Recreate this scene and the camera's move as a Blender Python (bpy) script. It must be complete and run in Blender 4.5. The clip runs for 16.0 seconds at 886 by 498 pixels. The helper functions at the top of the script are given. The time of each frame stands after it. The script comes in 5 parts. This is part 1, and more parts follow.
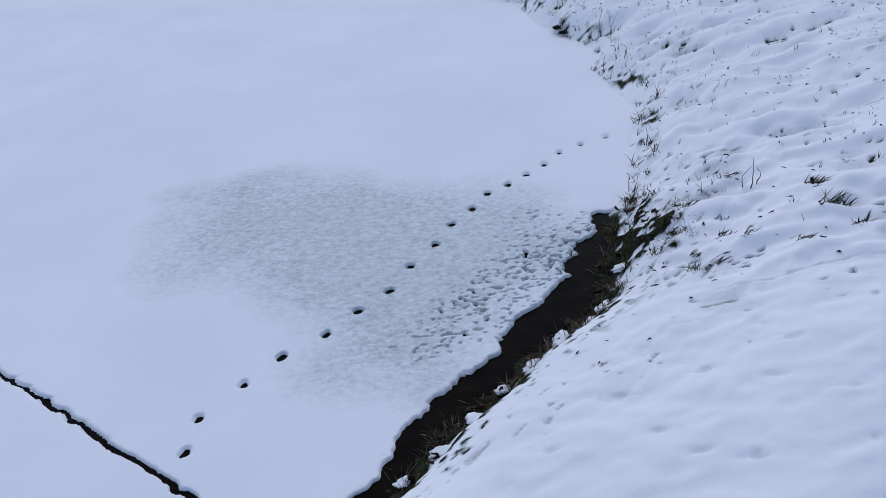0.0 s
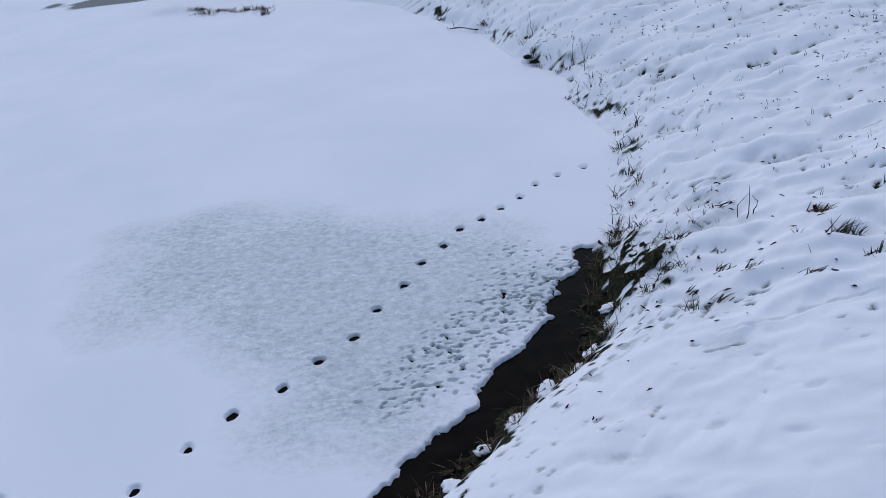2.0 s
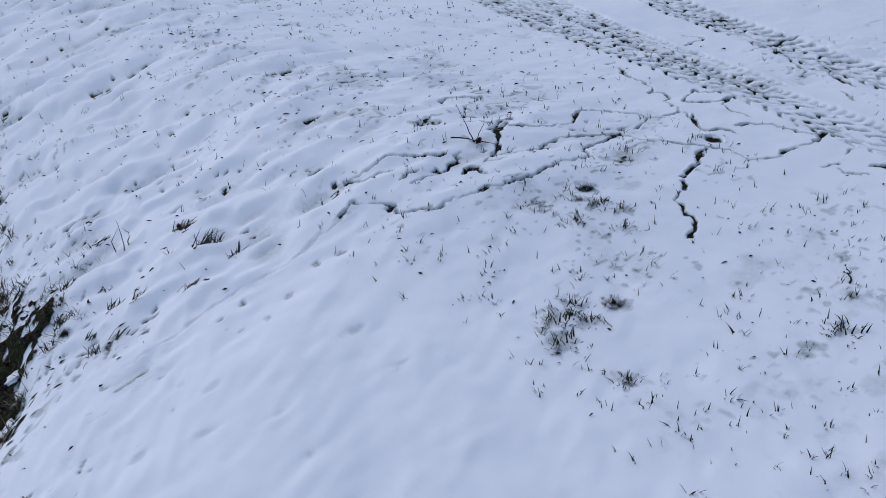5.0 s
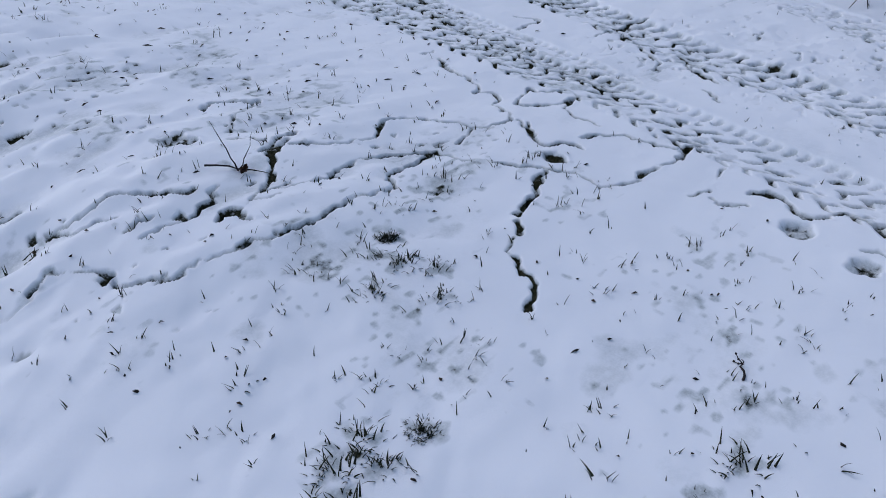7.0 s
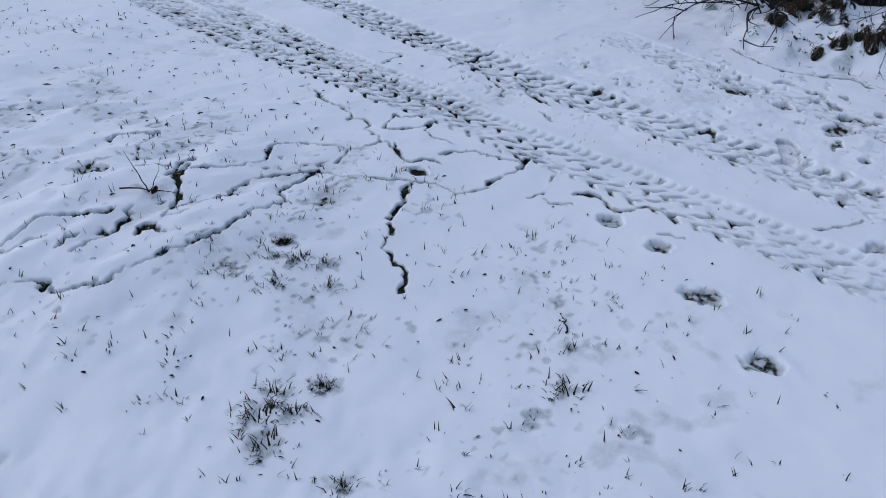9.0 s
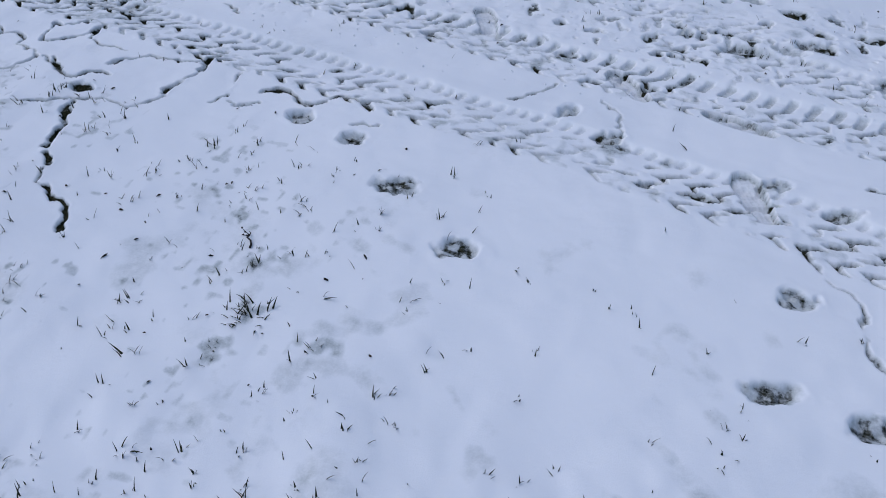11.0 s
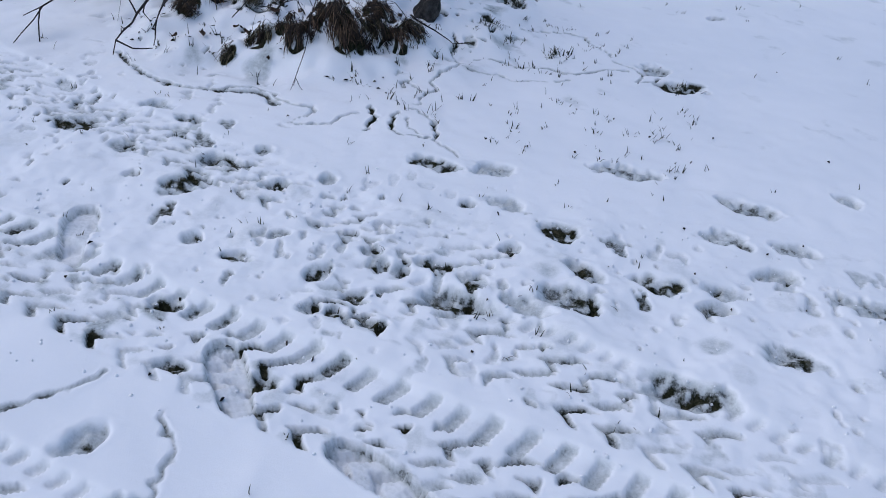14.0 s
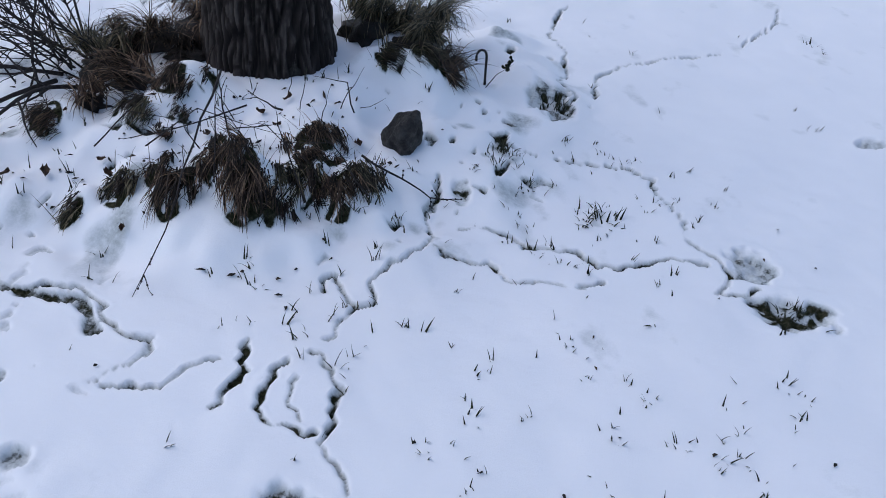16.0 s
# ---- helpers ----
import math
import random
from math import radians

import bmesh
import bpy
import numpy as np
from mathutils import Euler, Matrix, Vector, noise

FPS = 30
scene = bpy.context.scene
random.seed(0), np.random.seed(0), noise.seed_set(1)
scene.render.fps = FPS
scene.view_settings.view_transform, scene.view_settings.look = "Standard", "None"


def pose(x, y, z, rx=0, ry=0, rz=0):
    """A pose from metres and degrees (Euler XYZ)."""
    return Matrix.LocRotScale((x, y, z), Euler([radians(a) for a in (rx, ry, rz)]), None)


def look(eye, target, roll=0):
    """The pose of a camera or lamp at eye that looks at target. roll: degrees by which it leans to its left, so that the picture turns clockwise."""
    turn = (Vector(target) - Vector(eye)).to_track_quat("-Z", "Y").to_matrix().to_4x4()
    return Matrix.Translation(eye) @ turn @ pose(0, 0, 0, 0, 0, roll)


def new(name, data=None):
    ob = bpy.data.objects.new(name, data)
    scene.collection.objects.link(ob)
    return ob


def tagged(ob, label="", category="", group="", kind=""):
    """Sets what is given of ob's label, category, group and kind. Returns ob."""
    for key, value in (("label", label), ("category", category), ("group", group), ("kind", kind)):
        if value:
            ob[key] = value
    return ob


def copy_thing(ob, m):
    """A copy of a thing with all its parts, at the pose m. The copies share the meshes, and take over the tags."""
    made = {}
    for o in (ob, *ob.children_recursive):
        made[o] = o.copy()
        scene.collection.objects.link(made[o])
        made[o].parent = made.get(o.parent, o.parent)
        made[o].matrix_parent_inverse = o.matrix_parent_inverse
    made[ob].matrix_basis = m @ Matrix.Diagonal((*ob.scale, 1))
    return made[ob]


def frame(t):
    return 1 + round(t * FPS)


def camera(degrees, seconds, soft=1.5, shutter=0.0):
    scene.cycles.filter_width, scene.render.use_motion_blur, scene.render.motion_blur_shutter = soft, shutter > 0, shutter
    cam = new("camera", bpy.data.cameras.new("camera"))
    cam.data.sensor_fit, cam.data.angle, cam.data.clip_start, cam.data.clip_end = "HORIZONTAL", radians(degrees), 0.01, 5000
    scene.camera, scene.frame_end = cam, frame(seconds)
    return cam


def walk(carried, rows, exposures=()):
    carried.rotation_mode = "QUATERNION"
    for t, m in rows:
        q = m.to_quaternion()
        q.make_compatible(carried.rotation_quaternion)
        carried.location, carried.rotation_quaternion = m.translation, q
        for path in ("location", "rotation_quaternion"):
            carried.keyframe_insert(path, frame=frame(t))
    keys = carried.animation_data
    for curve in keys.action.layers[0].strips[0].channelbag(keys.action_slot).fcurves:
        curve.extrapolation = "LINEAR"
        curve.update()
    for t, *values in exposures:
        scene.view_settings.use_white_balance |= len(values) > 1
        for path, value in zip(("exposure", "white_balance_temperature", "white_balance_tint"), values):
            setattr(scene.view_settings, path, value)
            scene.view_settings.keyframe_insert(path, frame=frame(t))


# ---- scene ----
cam = camera(53.1, 16.0, soft=0.85)
PATH = [
    (0, (0.465, -0.022, 1.721), (0.233, 1.73, 0.785), -7.2),
    (0.5, (0.432, 0.372, 1.526), (0.221, 2.127, 0.59), -7.2),
    (1, (0.43, 0.41, 1.514), (0.23, 2.171, 0.588), -7.1),
    (1.5, (0.425, 0.431, 1.509), (0.233, 2.205, 0.607), -7.1),
    (2, (0.421, 0.338, 1.541), (0.263, 2.134, 0.674), -7.0),
    (2.5, (0.443, 0.174, 1.607), (0.381, 1.978, 0.746), -7.1),
    (3, (0.512, -0.084, 1.753), (0.64, 1.687, 0.834), -7.4),
    (3.5, (0.568, -0.11, 1.747), (0.98, 1.585, 0.77), -6.5),
    (4, (0.685, -0.113, 1.736), (1.323, 1.499, 0.739), -6.0),
    (4.5, (0.651, -0.053, 1.767), (1.481, 1.47, 0.772), -5.9),
    (5, (0.571, 0.094, 1.783), (1.563, 1.512, 0.781), -5.6),
    (5.2, (0.725, 0.291, 1.668), (1.762, 1.668, 0.654), -5.4),
    (7.3, (1.466, 0.774, 1.495), (2.699, 1.916, 0.412), -1.4),
    (7.5, (1.454, 0.784, 1.48), (2.704, 1.911, 0.399), -1.1),
    (8, (1.443, 0.787, 1.477), (2.721, 1.882, 0.397), -0.5),
    (8.5, (1.45, 0.773, 1.485), (2.77, 1.822, 0.408), -0.1),
    (9, (1.016, 0.386, 1.777), (2.421, 1.353, 0.732), 0.2),
    (9.5, (1.039, 0.356, 1.773), (2.533, 1.162, 0.715), 0.4),
    (9.7, (1.051, 0.356, 1.767), (2.585, 1.065, 0.697), 0.2),
    (11.8, (1.74, -0.042, 1.588), (3.205, 0.368, 0.289), 2.7),
    (12, (1.841, -0.1, 1.575), (3.309, 0.276, 0.27), 3.4),
    (12.5, (2.156, -0.278, 1.577), (3.662, 0.024, 0.296), 5.0),
    (13, (2.514, -0.325, 1.522), (4.056, -0.023, 0.283), 5.7),
    (13.5, (2.819, -0.375, 1.466), (4.407, -0.025, 0.301), 5.2),
    (14, (3.266, -0.398, 1.405), (4.894, 0.038, 0.329), 4.2),
    (14.5, (3.729, -0.352, 1.397), (5.366, 0.165, 0.371), 3.9),
    (15, (4.195, -0.391, 1.422), (5.796, 0.201, 0.379), 3.3),
    (15.5, (4.62, -0.334, 1.405), (6.169, 0.298, 0.308), 3.2),
    (16, (5.042, -0.311, 1.417), (6.517, 0.361, 0.245), 3.1),
]
walk(cam, [(t, look(eye, target, roll)) for t, eye, target, roll in PATH], exposures=[(0.0, 0.16, 6400, 11), (9.5, 0.14, 6400, 11), (12.0, 0.24, 6400, 11), (14.5, 0.40, 6480, 11), (16.0, 0.49, 6560, 11)])

# ---- world and light: an overcast winter afternoon ----
world = bpy.data.worlds.new("overcast_sky")
scene.world = world
world.use_nodes = True
wn = world.node_tree.nodes
sky = wn.new("ShaderNodeTexSky")
sky.sky_type, sky.sun_disc = "NISHITA", False
sky.sun_elevation, sky.sun_rotation = radians(56), radians(352)
sky.air_density, sky.dust_density, sky.ozone_density = 1.0, 1.5, 3.0
wn["Background"].inputs["Strength"].default_value = 0.13
world.node_tree.links.new(sky.outputs["Color"], wn["Background"].inputs["Color"])
sun_data = bpy.data.lights.new("sun", "SUN")
sun_data.energy, sun_data.angle, sun_data.color = 0.5, radians(80), (1.0, 0.97, 0.94)
sun = new("sun", sun_data)
sun.matrix_world = look((0, 0, 20), (1.4, -9.9, 5.2))

# ---- materials ----


def material(name):
    mat = bpy.data.materials.new(name)
    mat.use_nodes = True
    t = mat.node_tree
    return mat, t, t.nodes, t.links.new, t.nodes["Principled BSDF"]


def noise_node(t, scale, detail=4.0, rough=0.55, coords=None):
    n = t.nodes.new("ShaderNodeTexNoise")
    n.inputs["Scale"].default_value, n.inputs["Detail"].default_value, n.inputs["Roughness"].default_value = scale, detail, rough
    if coords is None:
        coords = t.nodes.new("ShaderNodeTexCoord").outputs["Object"]
    t.links.new(coords, n.inputs["Vector"])
    return n.outputs["Fac"]


def ramp(t, fac, *stops):
    r = t.nodes.new("ShaderNodeValToRGB")
    for n, (at, colour) in enumerate(stops):
        e = r.color_ramp.elements[n] if n < 2 else r.color_ramp.elements.new(at)
        e.position, e.color = at, (*colour, 1) if len(colour) == 3 else colour
    t.links.new(fac, r.inputs["Fac"])
    return r.outputs["Color"]


def mix(t, fac, a, b):
    m = t.nodes.new("ShaderNodeMix")
    m.data_type = "RGBA"
    for socket, value in ((m.inputs["Factor"], fac), (m.inputs[6], a), (m.inputs[7], b)):
        if hasattr(value, "links"):
            t.links.new(value, socket)
        else:
            socket.default_value = value if isinstance(value, float) else (*value, 1)
    return m.outputs[2]


def calc(t, op, a, b, clamp=False):
    m = t.nodes.new("ShaderNodeMath")
    m.operation, m.use_clamp = op, clamp
    for socket, value in zip(m.inputs, (a, b)):
        if hasattr(value, "links"):
            t.links.new(value, socket)
        else:
            socket.default_value = value
    return m.outputs[0]


def bump(t, bsdf, height, strength, distance):
    b = t.nodes.new("ShaderNodeBump")
    b.inputs["Strength"].default_value, b.inputs["Distance"].default_value = strength, distance
    t.links.new(height, b.inputs["Height"])
    t.links.new(b.outputs["Normal"], bsdf.inputs["Normal"])


def snow_over_turf():
    """Snow; where it is thin it greys, and the dark muddy turf under it comes through in a broken pattern. The greying
    also paints shade into hollows.
    """
    mat, t, nodes, link, bsdf = material("snow_over_turf")
    cover_shade = nodes.new("ShaderNodeAttribute")
    cover_shade.attribute_name = "cover_shade"
    fine, mid, big = noise_node(t, 160, 3), noise_node(t, 42, 4, 0.65), noise_node(t, 1.7, 3)
    loose = calc(t, "MULTIPLY", calc(t, "SUBTRACT", 1.02, cover_shade.outputs["Fac"]), 2.0, True)
    wild = calc(t, "ADD", calc(t, "MULTIPLY", calc(t, "SUBTRACT", mid, 0.5), 0.85), calc(t, "MULTIPLY", calc(t, "SUBTRACT", fine, 0.5), 0.3))
    thin = calc(t, "ADD", cover_shade.outputs["Fac"], calc(t, "MULTIPLY", wild, loose))
    share = ramp(t, thin, (0.26, (0, 0, 0)), (0.52, (1, 1, 1)))
    snow = ramp(t, big, (0.3, (0.80, 0.82, 0.85)), (0.7, (0.86, 0.87, 0.89)))
    # Grey tint of thin snow; it also paints the shade inside prints and treads.
    greyed = ramp(t, thin, (0.30, (0.22, 0.24, 0.24)), (0.62, (0.60, 0.63, 0.62)), (0.95, (1, 1, 1)))
    snow = mix_multiply(t, snow, greyed)
    turf = ramp(t, noise_node(t, 60, 4, 0.7), (0.3, (0.007, 0.007, 0.005)), (0.5, (0.024, 0.026, 0.015)), (0.72, (0.075, 0.068, 0.046)))
    link(mix(t, share, turf, snow), bsdf.inputs["Base Color"])
    bsdf.inputs["Roughness"].default_value = 0.78
    link(calc(t, "MULTIPLY", share, 0.22), bsdf.inputs["Specular IOR Level"])
    grain = calc(t, "ADD", calc(t, "MULTIPLY", noise_node(t, 420, 2), 0.25), calc(t, "MULTIPLY", mid, 0.6))
    bump(t, bsdf, grain, 0.30, 0.008)
    return mat


def mix_multiply(t, a, b):
    m = t.nodes.new("ShaderNodeMix")
    m.data_type, m.blend_type = "RGBA", "MULTIPLY"
    m.inputs["Factor"].default_value = 1.0
    t.links.new(a, m.inputs[6])
    t.links.new(b, m.inputs[7])
    return m.outputs[2]


def snowy_ice():
    """Snow on pond ice, soaked to grey slush over part of it."""
    mat, t, nodes, link, bsdf = material("snowy_ice")
    greyed = nodes.new("ShaderNodeAttribute")
    greyed.attribute_name = "greyed"
    stretch = nodes.new("ShaderNodeMapping")
    stretch.inputs["Scale"].default_value = (0.9, 1.15, 1.0)
    link(nodes.new("ShaderNodeTexCoord").outputs["Object"], stretch.inputs["Vector"])
    mottle = noise_node(t, 30, 5, 0.75, stretch.outputs["Vector"])
    broad = noise_node(t, 2.6, 3, 0.5)
    soak = calc(t, "MULTIPLY", greyed.outputs["Fac"], calc(t, "ADD", calc(t, "MULTIPLY", mottle, 1.5), calc(t, "MULTIPLY", broad, 0.9)), True)
    soak = calc(t, "SUBTRACT", soak, 0.18, True)
    snow = ramp(t, noise_node(t, 0.9, 3), (0.3, (0.80, 0.82, 0.86)), (0.7, (0.86, 0.87, 0.90)))
    slush = ramp(t, mottle, (0.3, (0.72, 0.77, 0.78)), (0.5, (0.50, 0.56, 0.57)), (0.7, (0.27, 0.32, 0.33)))
    holes = ramp(t, calc(t, "SUBTRACT", greyed.outputs["Fac"], 1.2), (0.1, (0, 0, 0)), (0.6, (1, 1, 1)))
    link(mix(t, holes, mix(t, soak, snow, slush), (0.05, 0.055, 0.06)), bsdf.inputs["Base Color"])
    link(calc(t, "SUBTRACT", 0.75, calc(t, "MULTIPLY", soak, 0.3)), bsdf.inputs["Roughness"])
    bsdf.inputs["Specular IOR Level"].default_value = 0.25
    bump(t, bsdf, calc(t, "ADD", calc(t, "MULTIPLY", mottle, greyed.outputs["Fac"]), calc(t, "MULTIPLY", noise_node(t, 300, 2), 0.06)), 0.35, 0.01)
    return mat


def pond_water():
    mat, t, nodes, link, bsdf = material("pond_water")
    link(ramp(t, noise_node(t, 9, 4), (0.35, (0.002, 0.002, 0.002)), (0.7, (0.008, 0.0065, 0.005))), bsdf.inputs["Base Color"])
    bsdf.inputs["Roughness"].default_value, bsdf.inputs["IOR"].default_value = 0.16, 1.33
    bsdf.inputs["Specular IOR Level"].default_value = 0.02
    bump(t, bsdf, noise_node(t, 25, 3), 0.15, 0.01)
    return mat


def blade_material(name, dark, middle, pale, low=0.6):
    mat, t, nodes, link, bsdf = material(name)
    island = nodes.new("ShaderNodeNewGeometry").outputs["Random Per Island"]
    link(mix_multiply(t, ramp(t, island, (0.0, dark), (0.5, middle), (1.0, pale)), ramp(t, noise_node(t, 90, 3), (0.3, (low, low, low)), (0.7, (1, 1, 1)))), bsdf.inputs["Base Color"])
    bsdf.inputs["Roughness"].default_value = 0.75
    bsdf.inputs["Specular IOR Level"].default_value = 0.25
    return mat


def grained(name, scale, dark, pale, rough=0.85, relief=0.4, distance=0.004, stretch=(1, 1, 1)):
    mat, t, nodes, link, bsdf = material(name)
    m = nodes.new("ShaderNodeMapping")
    m.inputs["Scale"].default_value = stretch
    link(nodes.new("ShaderNodeTexCoord").outputs["Object"], m.inputs["Vector"])
    grain = noise_node(t, scale, 5, 0.65, m.outputs["Vector"])
    broad = noise_node(t, scale / 7, 3, 0.6, m.outputs["Vector"])
    colour = mix_multiply(t, ramp(t, grain, (0.3, dark), (0.72, pale)), ramp(t, broad, (0.3, (0.55, 0.55, 0.55)), (0.7, (1, 1, 1))))
    link(colour, bsdf.inputs["Base Color"])
    bsdf.inputs["Roughness"].default_value = rough
    bsdf.inputs["Specular IOR Level"].default_value = 0.3
    bump(t, bsdf, grain, relief, distance)
    return mat


def bark_material():
    mat, t, nodes, link, bsdf = material("bark")
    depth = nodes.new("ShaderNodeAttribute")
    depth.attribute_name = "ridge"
    m = nodes.new("ShaderNodeMapping")
    m.inputs["Scale"].default_value = (1, 1, 0.3)
    link(nodes.new("ShaderNodeTexCoord").outputs["Object"], m.inputs["Vector"])
    grain = noise_node(t, 60, 5, 0.7, m.outputs["Vector"])
    moss = noise_node(t, 9, 4, 0.6)
    # Furrow shade is painted in: colour falls to near black with ridge depth.
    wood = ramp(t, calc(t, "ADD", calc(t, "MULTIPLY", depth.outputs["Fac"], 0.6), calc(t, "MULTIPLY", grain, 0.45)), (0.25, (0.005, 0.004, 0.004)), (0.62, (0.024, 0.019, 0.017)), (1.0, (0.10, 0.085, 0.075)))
    lichen = ramp(t, moss, (0.64, (0, 0, 0)), (0.74, (0.18, 0.18, 0.18)))
    link(mix(t, lichen, wood, (0.20, 0.21, 0.18)), bsdf.inputs["Base Color"])
    bsdf.inputs["Roughness"].default_value = 0.9
    bsdf.inputs["Specular IOR Level"].default_value = 0.2
    bump(t, bsdf, grain, 0.6, 0.006)
    return mat


CAP_SNOW = blade_material("cap_snow", (0.82, 0.84, 0.87), (0.84, 0.85, 0.88), (0.86, 0.87, 0.89), 0.95)
SNOW, SLUSH, WATER, BARK = snow_over_turf(), snowy_ice(), pond_water(), bark_material()
GREEN_BLADE = blade_material("green_blade", (0.010, 0.012, 0.007), (0.024, 0.032, 0.013), (0.06, 0.06, 0.032))
DRY_BLADE = blade_material("dry_blade", (0.014, 0.009, 0.007), (0.090, 0.056, 0.038), (0.34, 0.23, 0.15))
TUSSOCK_BLADE = blade_material("tussock_blade", (0.012, 0.012, 0.008), (0.075, 0.066, 0.036), (0.30, 0.24, 0.15))
DARK_BLADE = blade_material("dark_blade", (0.006, 0.005, 0.004), (0.022, 0.015, 0.011), (0.075, 0.05, 0.034))
CRUMB = blade_material("leaf_crumb", (0.008, 0.007, 0.006), (0.02, 0.015, 0.012), (0.07, 0.045, 0.03))
TWIG = grained("twig_bark", 120, (0.014, 0.012, 0.012), (0.055, 0.045, 0.042))
STONE = grained("stone", 40, (0.012, 0.011, 0.011), (0.075, 0.07, 0.066), relief=0.7, distance=0.012)
ROOT_SHADE = grained("root_shade", 45, (0.006, 0.005, 0.004), (0.030, 0.023, 0.018), rough=0.6, relief=0.8, distance=0.01)
LEAF = grained("dead_leaf", 55, (0.05, 0.028, 0.018), (0.17, 0.10, 0.065), rough=0.7)
RUSTY = grained("rusty_iron", 90, (0.012, 0.011, 0.012), (0.05, 0.04, 0.036), rough=0.6)

# ---- numeric noise for the relief ----
LATTICE = np.random.RandomState(5).rand(512, 512)


def grid_noise(x, y, size, seed=0):
    """Smooth noise from -1 to 1, with lumps of about that size in metres."""
    u, v = x / size + 37.7 * seed + 999, y / size + 91.3 * seed + 999
    i, j = np.floor(u).astype(int), np.floor(v).astype(int)
    a, b = u - i, v - j
    a, b = a * a * (3 - 2 * a), b * b * (3 - 2 * b)
    g = lambda p, q: LATTICE[p % 512, q % 512]
    return 2 * ((g(i, j) * (1 - a) + g(i + 1, j) * a) * (1 - b) + (g(i, j + 1) * (1 - a) + g(i + 1, j + 1) * a) * b) - 1


def fractal(x, y, size, octaves, seed=0):
    return sum(grid_noise(x, y, size / 2 ** k, seed + k) / 2 ** k for k in range(octaves))


def spaced(*bands):
    """Grid lines: bands of (start, end, step) in order, then ever wider steps out to the horizon on both sides."""
    inner = np.concatenate([np.arange(start, end - step / 2, step) for start, end, step in bands])
    out = np.array([0.3, 0.8, 1.8, 4, 8, 16, 32, 64, 128, 256, 500])
    return np.concatenate([inner[0] - out[::-1], inner, inner[-1] + out])


def sheet(name, xs, ys, z, mat, **layers):
    """A height field as one mesh, with float layers for its material."""
    nx, ny = len(xs), len(ys)
    co = np.empty((ny, nx, 3), np.float32)
    co[..., 0], co[..., 1], co[..., 2] = xs[None, :], ys[:, None], z
    base = (np.arange(ny - 1)[:, None] * nx + np.arange(nx - 1)[None, :]).ravel()
    quads = np.stack([base, base + 1, base + 1 + nx, base + nx], 1).astype(np.int32)
    me = bpy.data.meshes.new(name)
    me.vertices.add(nx * ny)
    me.vertices.foreach_set("co", co.ravel())
    me.loops.add(quads.size)
    me.loops.foreach_set("vertex_index", quads.ravel())
    me.polygons.add(len(quads))
    me.polygons.foreach_set("loop_start", np.arange(0, quads.size, 4, dtype=np.int32))
    me.polygons.foreach_set("use_smooth", np.ones(len(quads), bool))
    me.update(calc_edges=True)
    for key, value in layers.items():
        me.attributes.new(key, "FLOAT", "POINT").data.foreach_set("value", np.asarray(value, np.float32).ravel())
    me.materials.append(mat)
    return new(name, me)


# ---- the lie of the land ----
ICE = -0.45
BANK = np.array([(-2.6, -1.6), (-1.5, 0.2), (-0.6, 1.45), (-0.03, 2.3), (0.07, 2.5), (0.26, 2.75), (0.42, 3.0), (0.6, 3.2), (0.75, 3.4), (0.84, 3.93), (0.9, 4.3),
                 (0.96, 4.65), (1.1, 5.5), (1.18, 5.95), (1.0, 6.77), (1.0, 7.5), (0.68, 8.03), (0.3, 9.4), (-0.06, 10.1), (-0.8, 11.6), (-2.9, 13.85), (-6.5, 16.3), (-40.0, 40.0)])
EDGE = np.array([(-3.0, -2.0), (-0.9, 1.25), (-0.21, 2.27), (-0.14, 2.48), (0.0, 2.79), (0.14, 2.99), (0.26, 3.1), (0.30, 3.29), (0.42, 3.49), (0.55, 3.7), (0.62, 3.96),
                 (0.73, 4.12), (0.72, 4.34), (0.95, 4.37), (6.0, 4.6)])
TRUNK = (7.375, 1.435)


def to_line(x, y, line):
    """Signed distance to an open line: positive on its right-hand side. Also the distance run along it."""
    best, sign, along, run = np.full(np.shape(x), 1e9), np.ones(np.shape(x)), np.zeros(np.shape(x)), 0.0
    for (ax, ay), (bx, by) in zip(line[:-1], line[1:]):
        dx, dy = bx - ax, by - ay
        length = math.hypot(dx, dy)
        s = np.clip(((x - ax) * dx + (y - ay) * dy) / length ** 2, 0, 1)
        px, py = x - ax - s * dx, y - ay - s * dy
        d = np.hypot(px, py)
        near = d < best - 1e-9
        best = np.where(near, d, best)
        sign = np.where(near, np.where(dx * py - dy * px > 0, -1.0, 1.0), sign)
        along = np.where(near, run + s * length, along)
        run += length
    return best * sign, along


def smooth(v, a, b):
    s = np.clip((v - a) / (b - a), 0, 1)
    return s * s * (3 - 2 * s)


def lay(x, y):
    """The lie of the land without its small relief: lawn at 0, the bank down to the pond, the mound round the tree."""
    x, y = np.asarray(x, float), np.asarray(y, float)
    d, _ = to_line(x, y, BANK)
    h = np.where(d > 0, ICE + 0.02 + 0.43 * (1 - np.exp(-np.maximum(d, 0) / 0.55)), np.maximum(ICE + 0.02 + 0.45 * d, -0.85))
    h = h + (0.14 * smooth(y, 1.95, 3.3) - 0.03 * (1 - smooth(y, 1.5, 2.2))) * np.exp(-((x - 2.7) / 0.95) ** 2) * smooth(d, 0.6, 1.8)
    r = np.hypot(x - TRUNK[0], y - TRUNK[1])
    return h + 0.16 * (1 - smooth(r, 0.35, 1.2))

